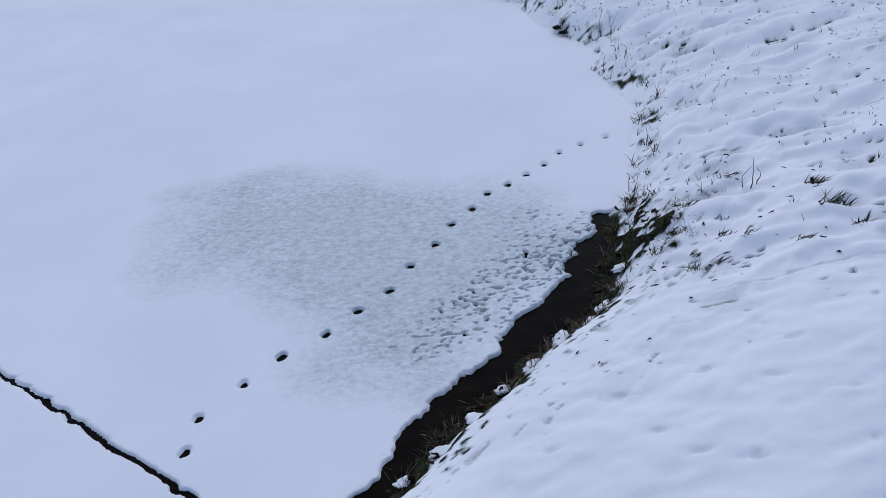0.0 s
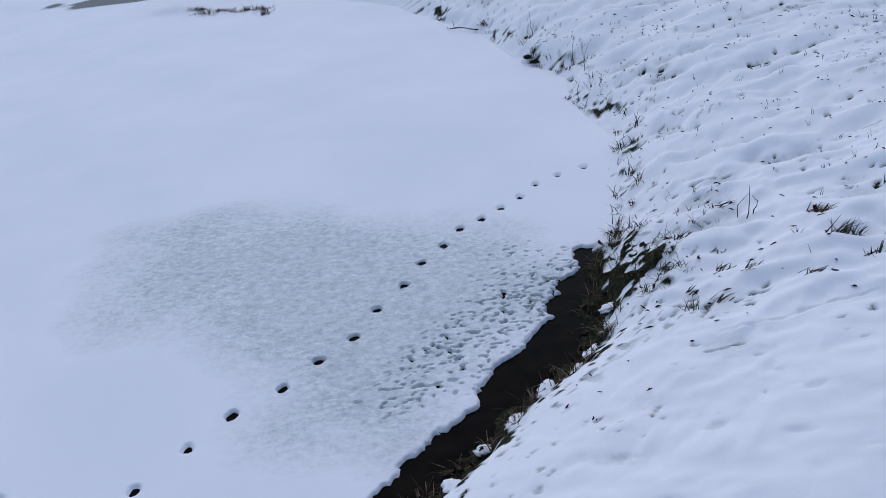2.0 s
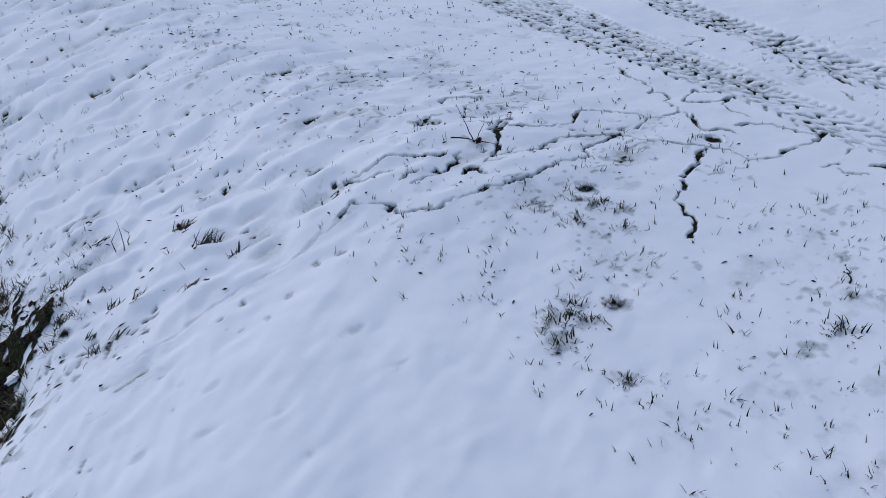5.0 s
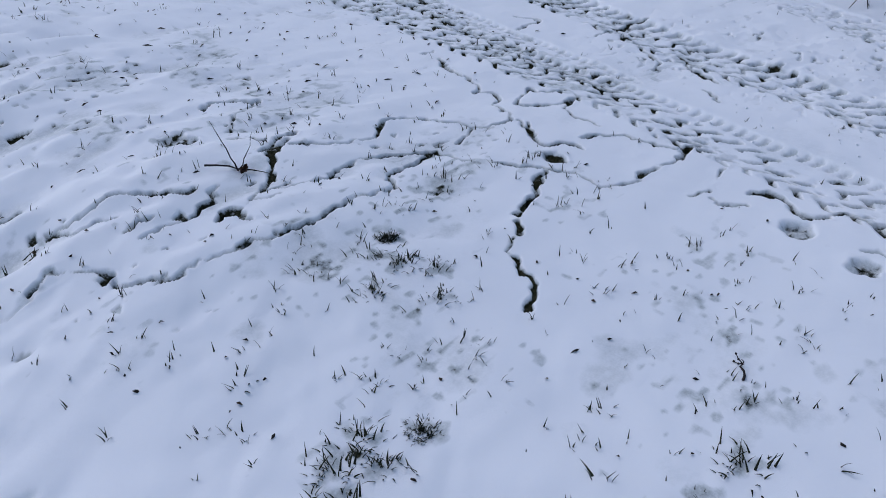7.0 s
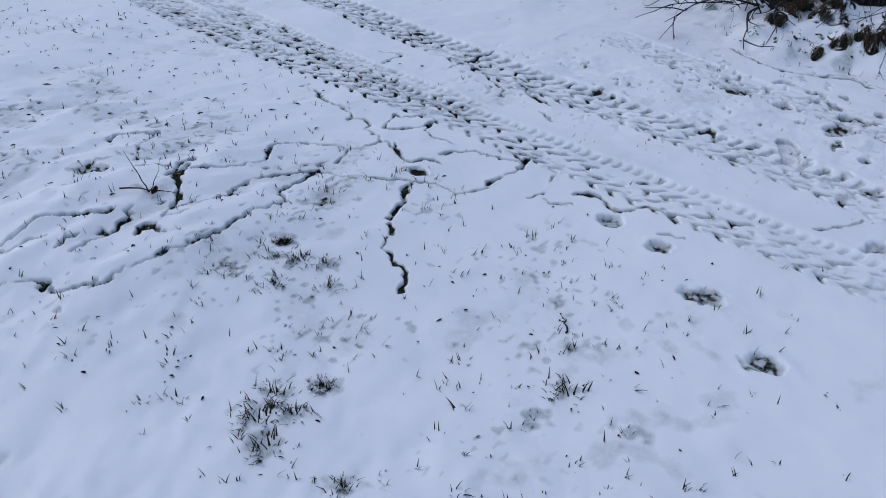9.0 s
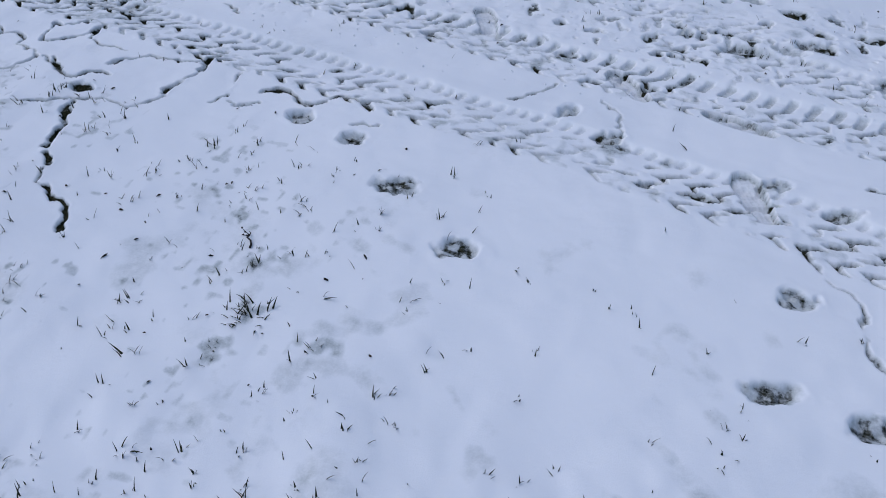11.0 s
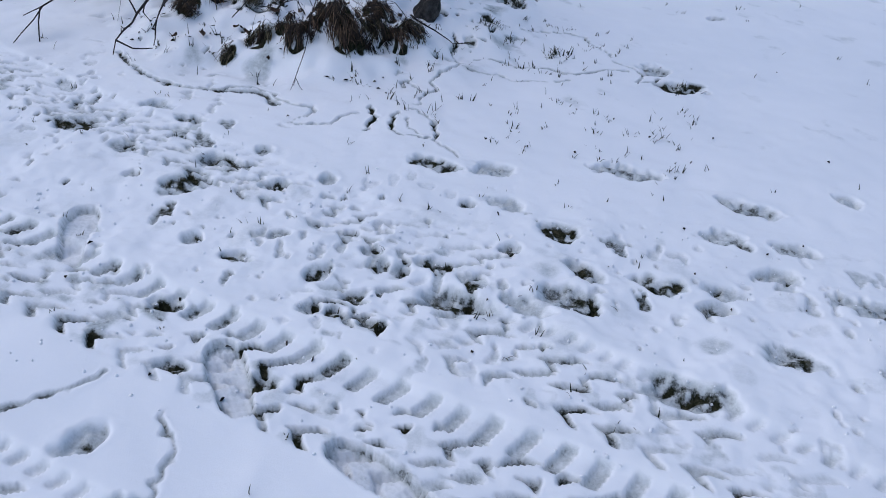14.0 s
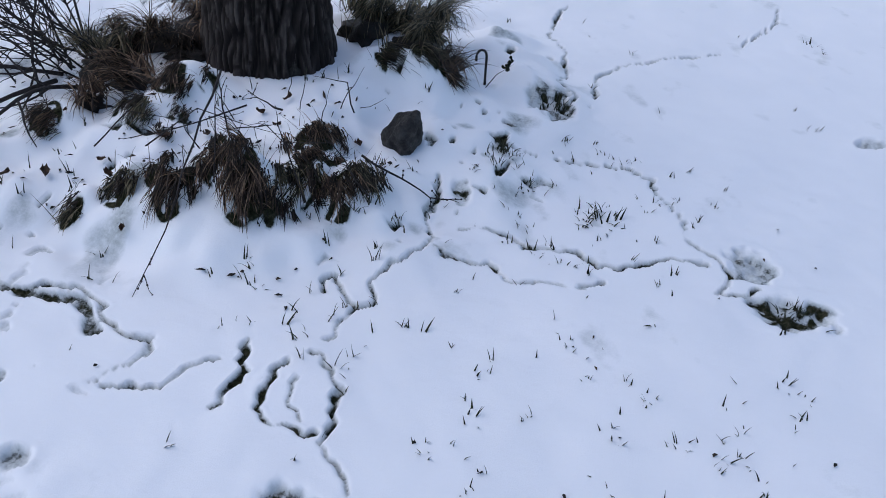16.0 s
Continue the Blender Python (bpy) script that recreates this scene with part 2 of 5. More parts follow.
# ---- the snowy ground, one sheet ----
GX = spaced((-0.4, 2.1, 0.014), (2.1, 3.4, 0.0072), (3.4, 5.2, 0.0065), (5.2, 5.9, 0.0088), (5.9, 7.3, 0.0070), (7.3, 8.8, 0.016), (8.8, 10.5, 0.03))
GY = spaced((-2.2, -1.1, 0.024), (-1.1, 0.9, 0.0065), (0.9, 1.8, 0.0092), (1.8, 3.3, 0.0066), (3.3, 3.8, 0.0092), (3.8, 4.6, 0.0125), (4.6, 7.0, 0.031), (7.0, 12.0, 0.05))
X, Y = np.meshgrid(GX, GY)
SHORE = to_line(X, Y, BANK)[0]
Z = lay(X, Y)
# Thickness of the snow; low values show turf and also paint shade into hollows.
COVER_SHADE = np.ones_like(X)
near_tree = np.hypot(X - TRUNK[0], Y - TRUNK[1])
# Gentle waves, then lumps from the grass under the snow: stronger on the bank and to the north.
bank_side = smooth(SHORE, 0.2, 0.5) * (1 - smooth(X, 2.4, 3.2)) * (1 - smooth(Y, 5.0, 6.0))
Z += bank_side * (0.012 * grid_noise((X + 0.5 * Y) / 1.6, Y - 0.5 * X, 0.19, 5) + 0.004 * grid_noise((X + 0.5 * Y) / 1.8, Y - 0.5 * X, 0.055, 6))
rough_bank = smooth(SHORE, 0.0, 0.3) * (0.25 * (1 - smooth(SHORE, 0.7, 1.6)) + 0.75 * smooth(Y + 0.25 * X, 2.9, 3.9)) * (1 - 0.8 * smooth(X, 2.8, 4.2))
Z += smooth(SHORE, -0.1, 0.3) * (0.012 * fractal(X, Y, 0.9, 3, 3) + 0.0035 * fractal(X, Y, 0.10, 2, 7))
lumps = grid_noise((X * 0.97 - Y * 0.22) / 2.2, Y * 0.97 + X * 0.22, 0.15, 11) + 0.45 * grid_noise((X * 0.97 - Y * 0.22) / 1.8, Y * 0.97 + X * 0.22, 0.07, 12)
Z += rough_bank * (0.040 * lumps + 0.010 * fractal(X, Y, 0.2, 2, 15))
slit = grid_noise((X * 0.97 - Y * 0.22) / 2.2, Y * 0.97 + X * 0.22, 0.024, 17) + 0.22 * grid_noise(X, Y, 0.25, 18) - 0.2 * lumps
slit = smooth(slit, 0.90, 1.0) * smooth(Y + 0.3 * X, 2.6, 3.6)
Z -= 0.018 * rough_bank * slit
# Slits and hollows between the lumps are darkened too: relief shade put into the colour.
COVER_SHADE -= np.minimum(1, 1.5 * rough_bank) * (0.7 * slit + 0.27 * smooth(-lumps, 0.25, 1.1))
COVER_SHADE -= 0.05 * smooth(fractal(X, Y, 0.5, 3, 31), 0.35, 1.1) * smooth(SHORE, 0.5, 1.2) * (1 - smooth(X, 3.2, 5.0))
COVER_SHADE -= 0.17 * smooth(fractal(X, Y, 0.16, 3, 35), 0.55, 1.2) * smooth(X, 2.0, 2.6) * smooth(Y, 0.3, 1.0) * (1 - smooth(X, 3.6, 4.0))
grassy = grid_noise(X, Y, 0.30, 301) + 0.5 * grid_noise(X, Y, 0.1, 302)
COVER_SHADE -= 0.17 * smooth(grassy, 0.2, 1.2) * smooth(X, 1.9, 2.6) * smooth(Y, 0.3, 1.0) * (1 - 0.6 * smooth(X, 3.4, 4.0))
fleck = grid_noise(X / 1.5, Y, 0.022, 303) + 0.45 * grid_noise(X, Y, 0.05, 304) + 0.55 * grassy
COVER_SHADE -= 0.32 * smooth(fleck, 0.66, 1.15) * smooth(SHORE, 0.5, 1.0) * (1 - smooth(X, 3.5, 4.1)) * smooth(Y, 0.8, 1.5) * smooth(X, 2.0, 2.5)
# Soft thin spots where the lawn greys the snow.
thin_spot = smooth(fractal((X + Y) / 1.6, Y - X, 0.13, 3, 311), 0.3, 1.2) * (0.5 + 0.5 * smooth(grid_noise(X, Y, 0.045, 314), -0.3, 0.5))
COVER_SHADE -= 0.21 * thin_spot * smooth(X, 1.9, 2.4) * (1 - smooth(X, 3.3, 3.8)) * smooth(Y, -1.0, -0.4) * (1 - smooth(Y, 1.2, 2.0))
COVER_SHADE -= 0.20 * thin_spot * smooth(X, 6.3, 6.7) * (1 - smooth(Y, 0.4, 0.9))
# Streaks along the slope of the bank.
slope = smooth(SHORE, 0.03, 0.15) * (1 - smooth(SHORE, 0.5, 1.3)) * smooth(Y, 1.6, 2.6)
run_along, run_across = X * 0.55 + Y * 0.83, X * 0.83 - Y * 0.55
streak = grid_noise(run_along / 3.2, run_across, 0.035, 141) + 0.5 * grid_noise(run_along / 2.0, run_across, 0.09, 142)
Z += slope * 0.007 * streak
nick = smooth(grid_noise(run_along / 2.4, run_across, 0.020, 143) + 0.35 * grid_noise(X, Y, 0.22, 144) - 0.35 * smooth(SHORE, 0.1, 0.7), 0.62, 0.78)
Z -= slope * 0.007 * nick
COVER_SHADE -= slope * 0.45 * nick
# Muddy strip along the open water, with ragged snow above it.
strip = (1 - smooth(Y, 4.15, 4.45)) * smooth(Y, 1.0, 1.6)
ragged = SHORE + 0.05 * grid_noise(X, Y, 0.13, 41) + 0.03 * grid_noise(X, Y, 0.04, 42)
COVER_SHADE -= 1.5 * strip * (1 - smooth(ragged, -0.03, 0.05)) + 0.9 * strip * smooth(SHORE, -0.05, 0.02) * (1 - smooth(SHORE, 0.05, 0.30)) * smooth(grid_noise((X + Y) / 2.0, Y - X, 0.035, 49) + 0.4 * grid_noise(X, Y, 0.15, 50), 0.35, 0.6)
Z += strip * (0.02 * grid_noise(X, Y, 0.07, 43) + 0.012 * grid_noise(X, Y, 0.025, 44)) * (1 - smooth(SHORE, 0.0, 0.12)) * smooth(SHORE, -0.4, -0.1)
Z += strip * 0.035 * smooth(SHORE, 0.0, 0.09) * (1 - smooth(SHORE, 0.1, 0.6))
mud_patch = np.hypot((X - 0.95) / 0.12, (Y - 3.84) / 0.25)
COVER_SHADE -= 1.3 * (1 - smooth(mud_patch + 0.35 * grid_noise(X, Y, 0.08, 45), 0.7, 1.4)) * smooth(grid_noise(X, Y, 0.07, 58) + 0.6 * grid_noise(X, Y, 0.03, 59), -0.15, 0.25)
Z += 0.03 * (1 - smooth(mud_patch, 0.7, 1.4)) * (grid_noise(X, Y, 0.07, 58) + 0.5 * grid_noise(X, Y, 0.03, 59))
shoreline = (1 - smooth(np.abs(SHORE - 0.05), 0.03, 0.14)) * smooth(Y, 4.3, 4.6)
COVER_SHADE -= 0.8 * shoreline * smooth(0.6 * grid_noise(X, Y, 0.16, 46) + 0.8 * grid_noise(X, Y, 0.045, 47), 0.25, 0.7)
Z += 0.03 * shoreline * grid_noise(X, Y, 0.09, 48)
# Grass humps of the mound round the tree.
hump = (1 - smooth(near_tree, 0.9, 1.25)) * smooth(near_tree, 0.2, 0.45)
Z += hump * (0.042 * fractal(X, Y, 0.19, 2, 51) + 0.01 * grid_noise(X, Y, 0.06, 55))
COVER_SHADE -= hump * 0.45 * smooth(-fractal(X, Y, 0.14, 2, 56), 0.45, 1.0)
pock = hump * smooth(grid_noise(X, Y, 0.036, 57) + 0.4 * grid_noise(X, Y, 0.2, 53), 0.85, 1.0)
Z -= 0.018 * pock
COVER_SHADE -= 0.75 * pock


# Cushions of snow, each with withered grass draped down its lower face: foot x, y, width and height.
DRAPES = [(6.53, 1.17, 0.10, 0.13), (6.50, 1.34, 0.09, 0.06), (6.64, 1.07, 0.13, 0.13), (6.60, 0.99, 0.10, 0.12), (6.75, 0.90, 0.11, 0.11), (6.79, 0.80, 0.12, 0.11), (6.88, 0.75, 0.08, 0.07),
          (6.64, 0.92, 0.09, 0.06), (6.94, 0.97, 0.16, 0.06), (6.80, 1.55, 0.12, 0.09), (6.94, 1.52, 0.12, 0.10), (6.40, 1.44, 0.05, 0.06), (6.65, 1.78, 0.12, 0.08), (6.56, 1.25, 0.06, 0.05),
          (6.85, 1.42, 0.05, 0.03), (6.75, 1.40, 0.05, 0.04), (7.0, 1.42, 0.05, 0.03), (6.70, 1.15, 0.10, 0.05), (6.86, 0.90, 0.12, 0.06),
          (7.48, 1.00, 0.12, 0.11), (7.52, 0.89, 0.12, 0.10), (7.54, 0.81, 0.08, 0.07)]
for x, y, w, h in DRAPES:
    away = math.hypot(TRUNK[0] - x, TRUNK[1] - y)
    cx, cy = x + 0.075 * (TRUNK[0] - x) / away, y + 0.075 * (TRUNK[1] - y) / away
    Z += 0.62 * h * np.exp(-(((X - cx) ** 2 + (Y - cy) ** 2) / (0.35 * w + 0.035) ** 2) ** 1.5)
    ux, uy = (TRUNK[0] - x) / away, (TRUNK[1] - y) / away
    out, across = (X - x - 0.02 * ux) * ux + (Y - y - 0.02 * uy) * uy, (Y - y) * ux - (X - x) * uy
    face = (out / (0.035 + 0.25 * h)) ** 2 + (across / (0.5 * w + 0.01)) ** 2 + 0.7 * grid_noise(X, Y, 0.05, 173)
    # Black under-shadow of the grass hem, painted as broken gaps in the snow.
    COVER_SHADE -= 1.5 * (1 - smooth(face, 0.4, 1.0)) * (1.0 if h > 0.045 else 0.6) * smooth(grid_noise(X, Y, 0.035, 171) + 0.7 * grid_noise(X, Y, 0.018, 172), -0.5, -0.1)


def patch(x0, x1, y0, y1):
    i = slice(*np.searchsorted(GY, (y0, y1)))
    j = slice(*np.searchsorted(GX, (x0, x1)))
    return i, j


def groove(points, width, depth, dark):
    """A run or crack in the snow, with soft broken walls."""
    p = np.array(points)
    box = patch(p[:, 0].min() - 0.12, p[:, 0].max() + 0.12, p[:, 1].min() - 0.12, p[:, 1].max() + 0.12)
    x, y = X[box], Y[box]
    wx, wy = x + 0.010 * grid_noise(x, y, 0.07, 61) + 0.011 * grid_noise(x, y, 0.024, 62), y + 0.010 * grid_noise(x, y, 0.07, 63) + 0.011 * grid_noise(x, y, 0.024, 64)
    d, s = to_line(wx, wy, p)
    d = np.abs(d)
    pinch = grid_noise(x, y, 0.10, 65) + 0.6 * grid_noise(x, y, 0.035, 60)
    w = np.maximum(0.78 * width * np.clip(1.0 + 0.6 * pinch, 0.3, 1.9), 0.0045)
    cut = np.clip(0.5 + (w - d) / 0.008, 0, 1) * smooth(pinch, -1.15, -0.65)
    Z[box] += -0.9 * depth * cut * np.clip(0.8 + 0.5 * pinch, 0.25, 1.4) + 0.002 * (1 - smooth(d, 1.2 * w, 3.0 * w)) * (1 - cut)
    bare = smooth(grid_noise(x, y, 0.05, 67) + 0.5 * grid_noise(x, y, 0.02, 68), 0.4 - 0.9 * dark, 0.9 - 0.9 * dark)
    # The whole cut is darkened as painted crack shade, with bare turf in places.
    COVER_SHADE[box] -= cut * (0.50 + 0.16 * smooth(pinch, -0.4, 0.5) + 0.42 * max(dark, 0) * bare + 0.5 * min(dark, 0))



def dent(cx, cy, a, b, turn, dark):
    """A tread or paw print that has lost its shape: a hollow with turf showing in it, greyed all over as painted shade.
    """
    a, b = max(a, 0.035), max(b, 0.03)
    box = patch(cx - a - b - 0.08, cx + a + b + 0.08, cy - a - b - 0.08, cy + a + b + 0.08)
    x, y = X[box] - cx, Y[box] - cy
    c, s = math.cos(radians(turn)), math.sin(radians(turn))
    u, v = (x * c + y * s) / a, (y * c - x * s) / b
    q = np.hypot(u, v) + 0.30 * grid_noise(X[box], Y[box], 0.05, 71) + 0.18 * grid_noise(X[box], Y[box], 0.02, 72)
    hollow = 1 - smooth(q, 0.62, 1.08)
    Z[box] += -0.024 * hollow * (0.75 + 0.5 * grid_noise(X[box], Y[box], 0.022, 73)) + 0.002 * smooth(q, 0.9, 1.15) * (1 - smooth(q, 1.15, 1.7))
    COVER_SHADE[box] -= hollow * (0.38 + 0.42 * dark * smooth(0.6 * grid_noise(X[box], Y[box], 0.04, 74) + 0.9 * grid_noise(X[box], Y[box], 0.017, 75), 0.1 - 0.5 * dark, 0.6 - 0.5 * dark))


def sole(hx, hy, tx, ty):
    """A fresh boot print from heel to toe, 0.3 m long, with the waffle of its sole."""
    along = math.atan2(ty - hy, tx - hx)
    mx, my, long = (hx + tx) / 2, (hy + ty) / 2, 0.30
    box = patch(mx - 0.25, mx + 0.25, my - 0.25, my + 0.25)
    x, y = X[box] - mx, Y[box] - my
    u, v = x * math.cos(along) + y * math.sin(along), y * math.cos(along) - x * math.sin(along)
    half = 0.044 + 0.007 * np.sin((u / long + 0.5) * 5.2 - 2.1)
    q = np.maximum(np.abs(v) / half, 0) ** 3 + np.abs(u / (long / 2)) ** 5
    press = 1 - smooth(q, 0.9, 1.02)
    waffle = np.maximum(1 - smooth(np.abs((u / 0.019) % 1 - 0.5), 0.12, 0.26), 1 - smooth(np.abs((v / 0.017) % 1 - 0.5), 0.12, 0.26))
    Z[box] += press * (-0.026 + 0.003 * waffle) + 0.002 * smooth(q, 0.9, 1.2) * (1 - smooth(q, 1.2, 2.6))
    # The rim of the print is painted darker, as the shadow of its walls.
    COVER_SHADE[box] = COVER_SHADE[box] * (1 - press) + press * (0.80 - 0.38 * smooth(q, 0.35, 0.95) + 0.08 * waffle)


def tyre_track(points, half, deep, lug, seed, ribs=1.0, dirt=0.0):
    """A wheel's rut with its herringbone tread and the stepped wall at one shoulder."""
    p = np.array(points)
    box = patch(p[:, 0].min() - 0.3, p[:, 0].max() + 0.3, p[:, 1].min() - 0.3, p[:, 1].max() + 0.3)
    x, y = X[box], Y[box]
    d, s = to_line(x, y, p)
    d = d + 0.012 * grid_noise(x, y, 0.2, seed) + 0.005 * grid_noise(x, y, 0.04, seed + 1)
    s = s + 0.010 * grid_noise(x, y, 0.15, seed + 2)
    u = d / half
    inside = (1 - smooth(np.abs(u), 0.88, 1.08)) * smooth(s, 0.0, 0.15) * (1 - smooth(s, s.max() - 0.15, s.max()))
    worn = smooth(fractal(x, y, 0.16, 2, seed + 3), -0.6, 0.2)
    # Short outer bars, hooked bars down the middle, dashes beside them, and small steps against the shoulder.
    shift = 0.12 * grid_noise(x, y, 0.06, seed + 15)

    def bars(low, high, slant, offset, width):
        phase = (s / 0.105 + slant * (u - low) + offset + shift) % 1.0
        return smooth(phase, 0.02, 0.08) * (1 - smooth(phase, width, width + 0.07)) * smooth(u, low, low + 0.05) * (1 - smooth(u, high - 0.05, high))

    bar = bars(-0.99, -0.66, -1.65, 0.0, 0.30)
    for low, high, slant, offset, width in ((-0.74, -0.40, 2.0, 0.47, 0.38), (-0.32, 0.02, 2.0, 0.1, 0.38), (0.02, 0.22, -1.65, 0.75, 0.26), (0.16, 0.60, 2.0, 0.35, 0.36)):
        bar = np.maximum(bar, bars(low, high, slant, offset, width))
    bar = bar * smooth(grid_noise(x, y, 0.06, seed + 16) + 0.4 * grid_noise(x, y, 0.15, seed + 17), -0.55, -0.2)
    rib, inner = ((s / 0.086 + 0.5 * u) % 1.0, 0.48) if ribs > 1 else ((s / 0.056 + 1.1 * u) % 1.0, 0.72)
    step = 0.42 * smooth(rib, 0.04, 0.12) * (1 - smooth(rib, 0.42, 0.52)) * smooth(u, inner, inner + 0.07) * (1 - smooth(u, 0.98, 1.06)) * ribs
    cut = np.maximum(bar * (0.4 + 0.6 * worn), step) * smooth(s, 0.0, 0.15) * (1 - smooth(s, s.max() - 0.15, s.max()))
    Z[box] += -inside * deep * 0.5 * smooth(u, -1.05, -0.1) - cut * 1.0 * lug + 0.003 * smooth(u, 0.98, 1.12) * (1 - smooth(u, 1.12, 1.7)) * inside.max() * (s > 0.1) \
        + 0.0032 * grid_noise(x, y, 0.028, seed + 6) * inside * (1 - smooth(u, 0.2, 0.4)) + 0.002 * grid_noise(x, y, 0.075, seed + 7) * inside
    clods = smooth(grid_noise(x, y, 0.03, seed + 12) + 0.5 * grid_noise(x, y, 0.1, seed + 13), 0.3, 0.8) * (1 - 0.7 * smooth(u, 0.2, 0.4))
    # Tread cuts are darkened in colour for their thin shadows, besides clods and dirt.
    COVER_SHADE[box] -= lug / 0.020 * (inside * 0.04 + cut * (0.43 + 0.10 * (u < 0.7) + (0.2 + 0.5 * dirt) * (1 - 0.75 * smooth(u, 0.25, 0.4)) * smooth(y, 1.2, 3.0) * np.sign(dirt)) + cut * 0.30 * smooth(fractal(x, y, 0.12, 2, seed + 8), 0.3, 1.0)) + inside * 0.16 * clods \
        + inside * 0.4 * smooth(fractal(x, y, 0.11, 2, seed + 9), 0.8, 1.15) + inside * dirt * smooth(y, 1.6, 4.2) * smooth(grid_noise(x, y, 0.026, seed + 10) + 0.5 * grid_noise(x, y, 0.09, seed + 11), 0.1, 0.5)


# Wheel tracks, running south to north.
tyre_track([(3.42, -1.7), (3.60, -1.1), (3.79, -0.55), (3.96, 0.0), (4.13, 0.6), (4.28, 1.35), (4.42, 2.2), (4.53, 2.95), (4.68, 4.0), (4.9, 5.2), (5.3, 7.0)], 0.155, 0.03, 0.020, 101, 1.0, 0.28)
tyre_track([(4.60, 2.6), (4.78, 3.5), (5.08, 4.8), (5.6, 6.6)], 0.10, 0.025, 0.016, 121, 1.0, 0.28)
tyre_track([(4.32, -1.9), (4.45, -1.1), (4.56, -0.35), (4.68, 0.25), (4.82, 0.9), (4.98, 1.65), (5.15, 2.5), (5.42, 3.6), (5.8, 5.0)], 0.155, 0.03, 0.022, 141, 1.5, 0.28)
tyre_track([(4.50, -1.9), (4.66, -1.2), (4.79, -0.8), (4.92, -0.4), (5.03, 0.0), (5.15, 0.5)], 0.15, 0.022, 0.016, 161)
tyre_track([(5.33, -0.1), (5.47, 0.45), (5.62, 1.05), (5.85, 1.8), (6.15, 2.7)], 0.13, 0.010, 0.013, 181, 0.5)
# Trampled zone between the tracks and the tree.
trample = smooth(X, 4.7, 5.1) * (1 - smooth(X, 5.5, 5.95)) * smooth(Y, -1.6, -0.9) * (1 - smooth(Y, 2.6, 3.4))
Z += trample * (0.008 * fractal(X, Y, 0.2, 3, 81) + 0.0035 * grid_noise(X, Y, 0.05, 85) + 0.002 * grid_noise(X, Y, 0.024, 84))
COVER_SHADE -= trample * (0.12 * smooth(fractal(X, Y, 0.09, 2, 86), 0.3, 0.9) + 0.3 * smooth(fractal(X, Y, 0.19, 3, 88), 0.9, 1.3))
# Small scuffs with a sharp rim, broken out of the trodden snow.
scuff = grid_noise((X + 0.3 * Y) / 1.7, Y - 0.3 * X, 0.032, 89) + 0.5 * grid_noise(X, Y, 0.17, 90) + 0.25 * grid_noise(X, Y, 0.016, 91)
scuff = smooth(scuff, 0.72, 0.84) * np.maximum(trample, 0.8 * smooth(X, 5.2, 5.6) * (1 - smooth(X, 6.1, 6.4)) * smooth(Y, 0.6, 1.1) * (1 - smooth(Y, 2.2, 2.8)))
Z -= 0.011 * scuff
COVER_SHADE -= scuff * (0.30 + 0.35 * smooth(grid_noise(X, Y, 0.12, 92), 0.1, 0.6))

# Runs of small animals, cracks, and prints.
groove([(4.35, 3.52), (4.25, 3.35), (4.24, 3.25), (4.21, 3.15), (4.13, 3.10), (4.19, 3.05), (4.17, 2.99), (4.09, 2.97), (4.06, 2.89), (4.04, 2.83), (4.00, 2.80)], 0.011, 0.02, 0.5)
groove([(4.36, 3.63), (4.42, 3.61)], 0.010, 0.02, 0.2)
groove([(4.00, 2.80), (3.93, 2.84), (3.85, 2.87), (3.77, 2.84), (3.71, 2.83)], 0.009, 0.02, 0.3)
groove([(3.52, 3.07), (3.61, 3.13), (3.68, 3.14)], 0.012, 0.02, 0.7)
groove([(3.68, 3.14), (3.78, 3.10), (3.81, 3.03), (3.84, 2.94), (3.85, 2.87)], 0.008, 0.02, 0.2)
groove([(3.52, 3.07), (3.45, 3.07), (3.34, 3.10), (3.27, 3.14), (3.20, 3.18)], 0.008, 0.02, 0.2)
groove([(3.59, 2.83), (3.54, 2.89), (3.46, 2.93), (3.35, 2.96), (3.26, 2.97), (3.21, 2.95), (3.17, 2.91)], 0.009, 0.02, 0.3)
groove([(3.17, 2.91), (3.10, 2.94), (3.00, 2.96), (2.93, 2.99), (2.88, 2.99), (2.83, 2.96)], 0.008, 0.02, 0.2)
groove([(3.59, 2.83), (3.52, 2.83), (3.44, 2.82), (3.35, 2.82), (3.32, 2.80), (3.29, 2.74), (3.20, 2.72), (3.12, 2.74)], 0.009, 0.02, 0.4)
groove([(3.12, 2.74), (3.01, 2.73), (2.92, 2.73), (2.83, 2.73), (2.75, 2.74), (2.70, 2.76), (2.66, 2.77), (2.60, 2.79), (2.54, 2.79), (2.49, 2.79), (2.42, 2.83), (2.35, 2.90), (2.33, 2.93)], 0.008, 0.02, 0.3)
groove([(2.34, 2.97), (2.31, 2.96)], 0.013, 0.02, 0.8)
groove([(2.34, 2.97), (2.30, 3.03), (2.27, 3.07), (2.22, 3.11), (2.15, 3.09)], 0.008, 0.02, 0.3)
groove([(3.59, 2.83), (3.61, 2.78), (3.60, 2.71), (3.66, 2.64), (3.72, 2.55), (3.77, 2.48), (3.80, 2.41), (3.83, 2.35), (3.83, 2.30), (3.81, 2.25), (3.88, 2.20), (3.94, 2.17)], 0.010, 0.02, 0.3)
groove([(3.96, 2.19), (4.01, 2.18), (4.07, 2.15)], 0.015, 0.02, 0.8)
groove([(4.08, 2.16), (4.15, 2.14), (4.23, 2.15), (4.30, 2.16), (4.33, 2.15)], 0.009, 0.02, 0.4)
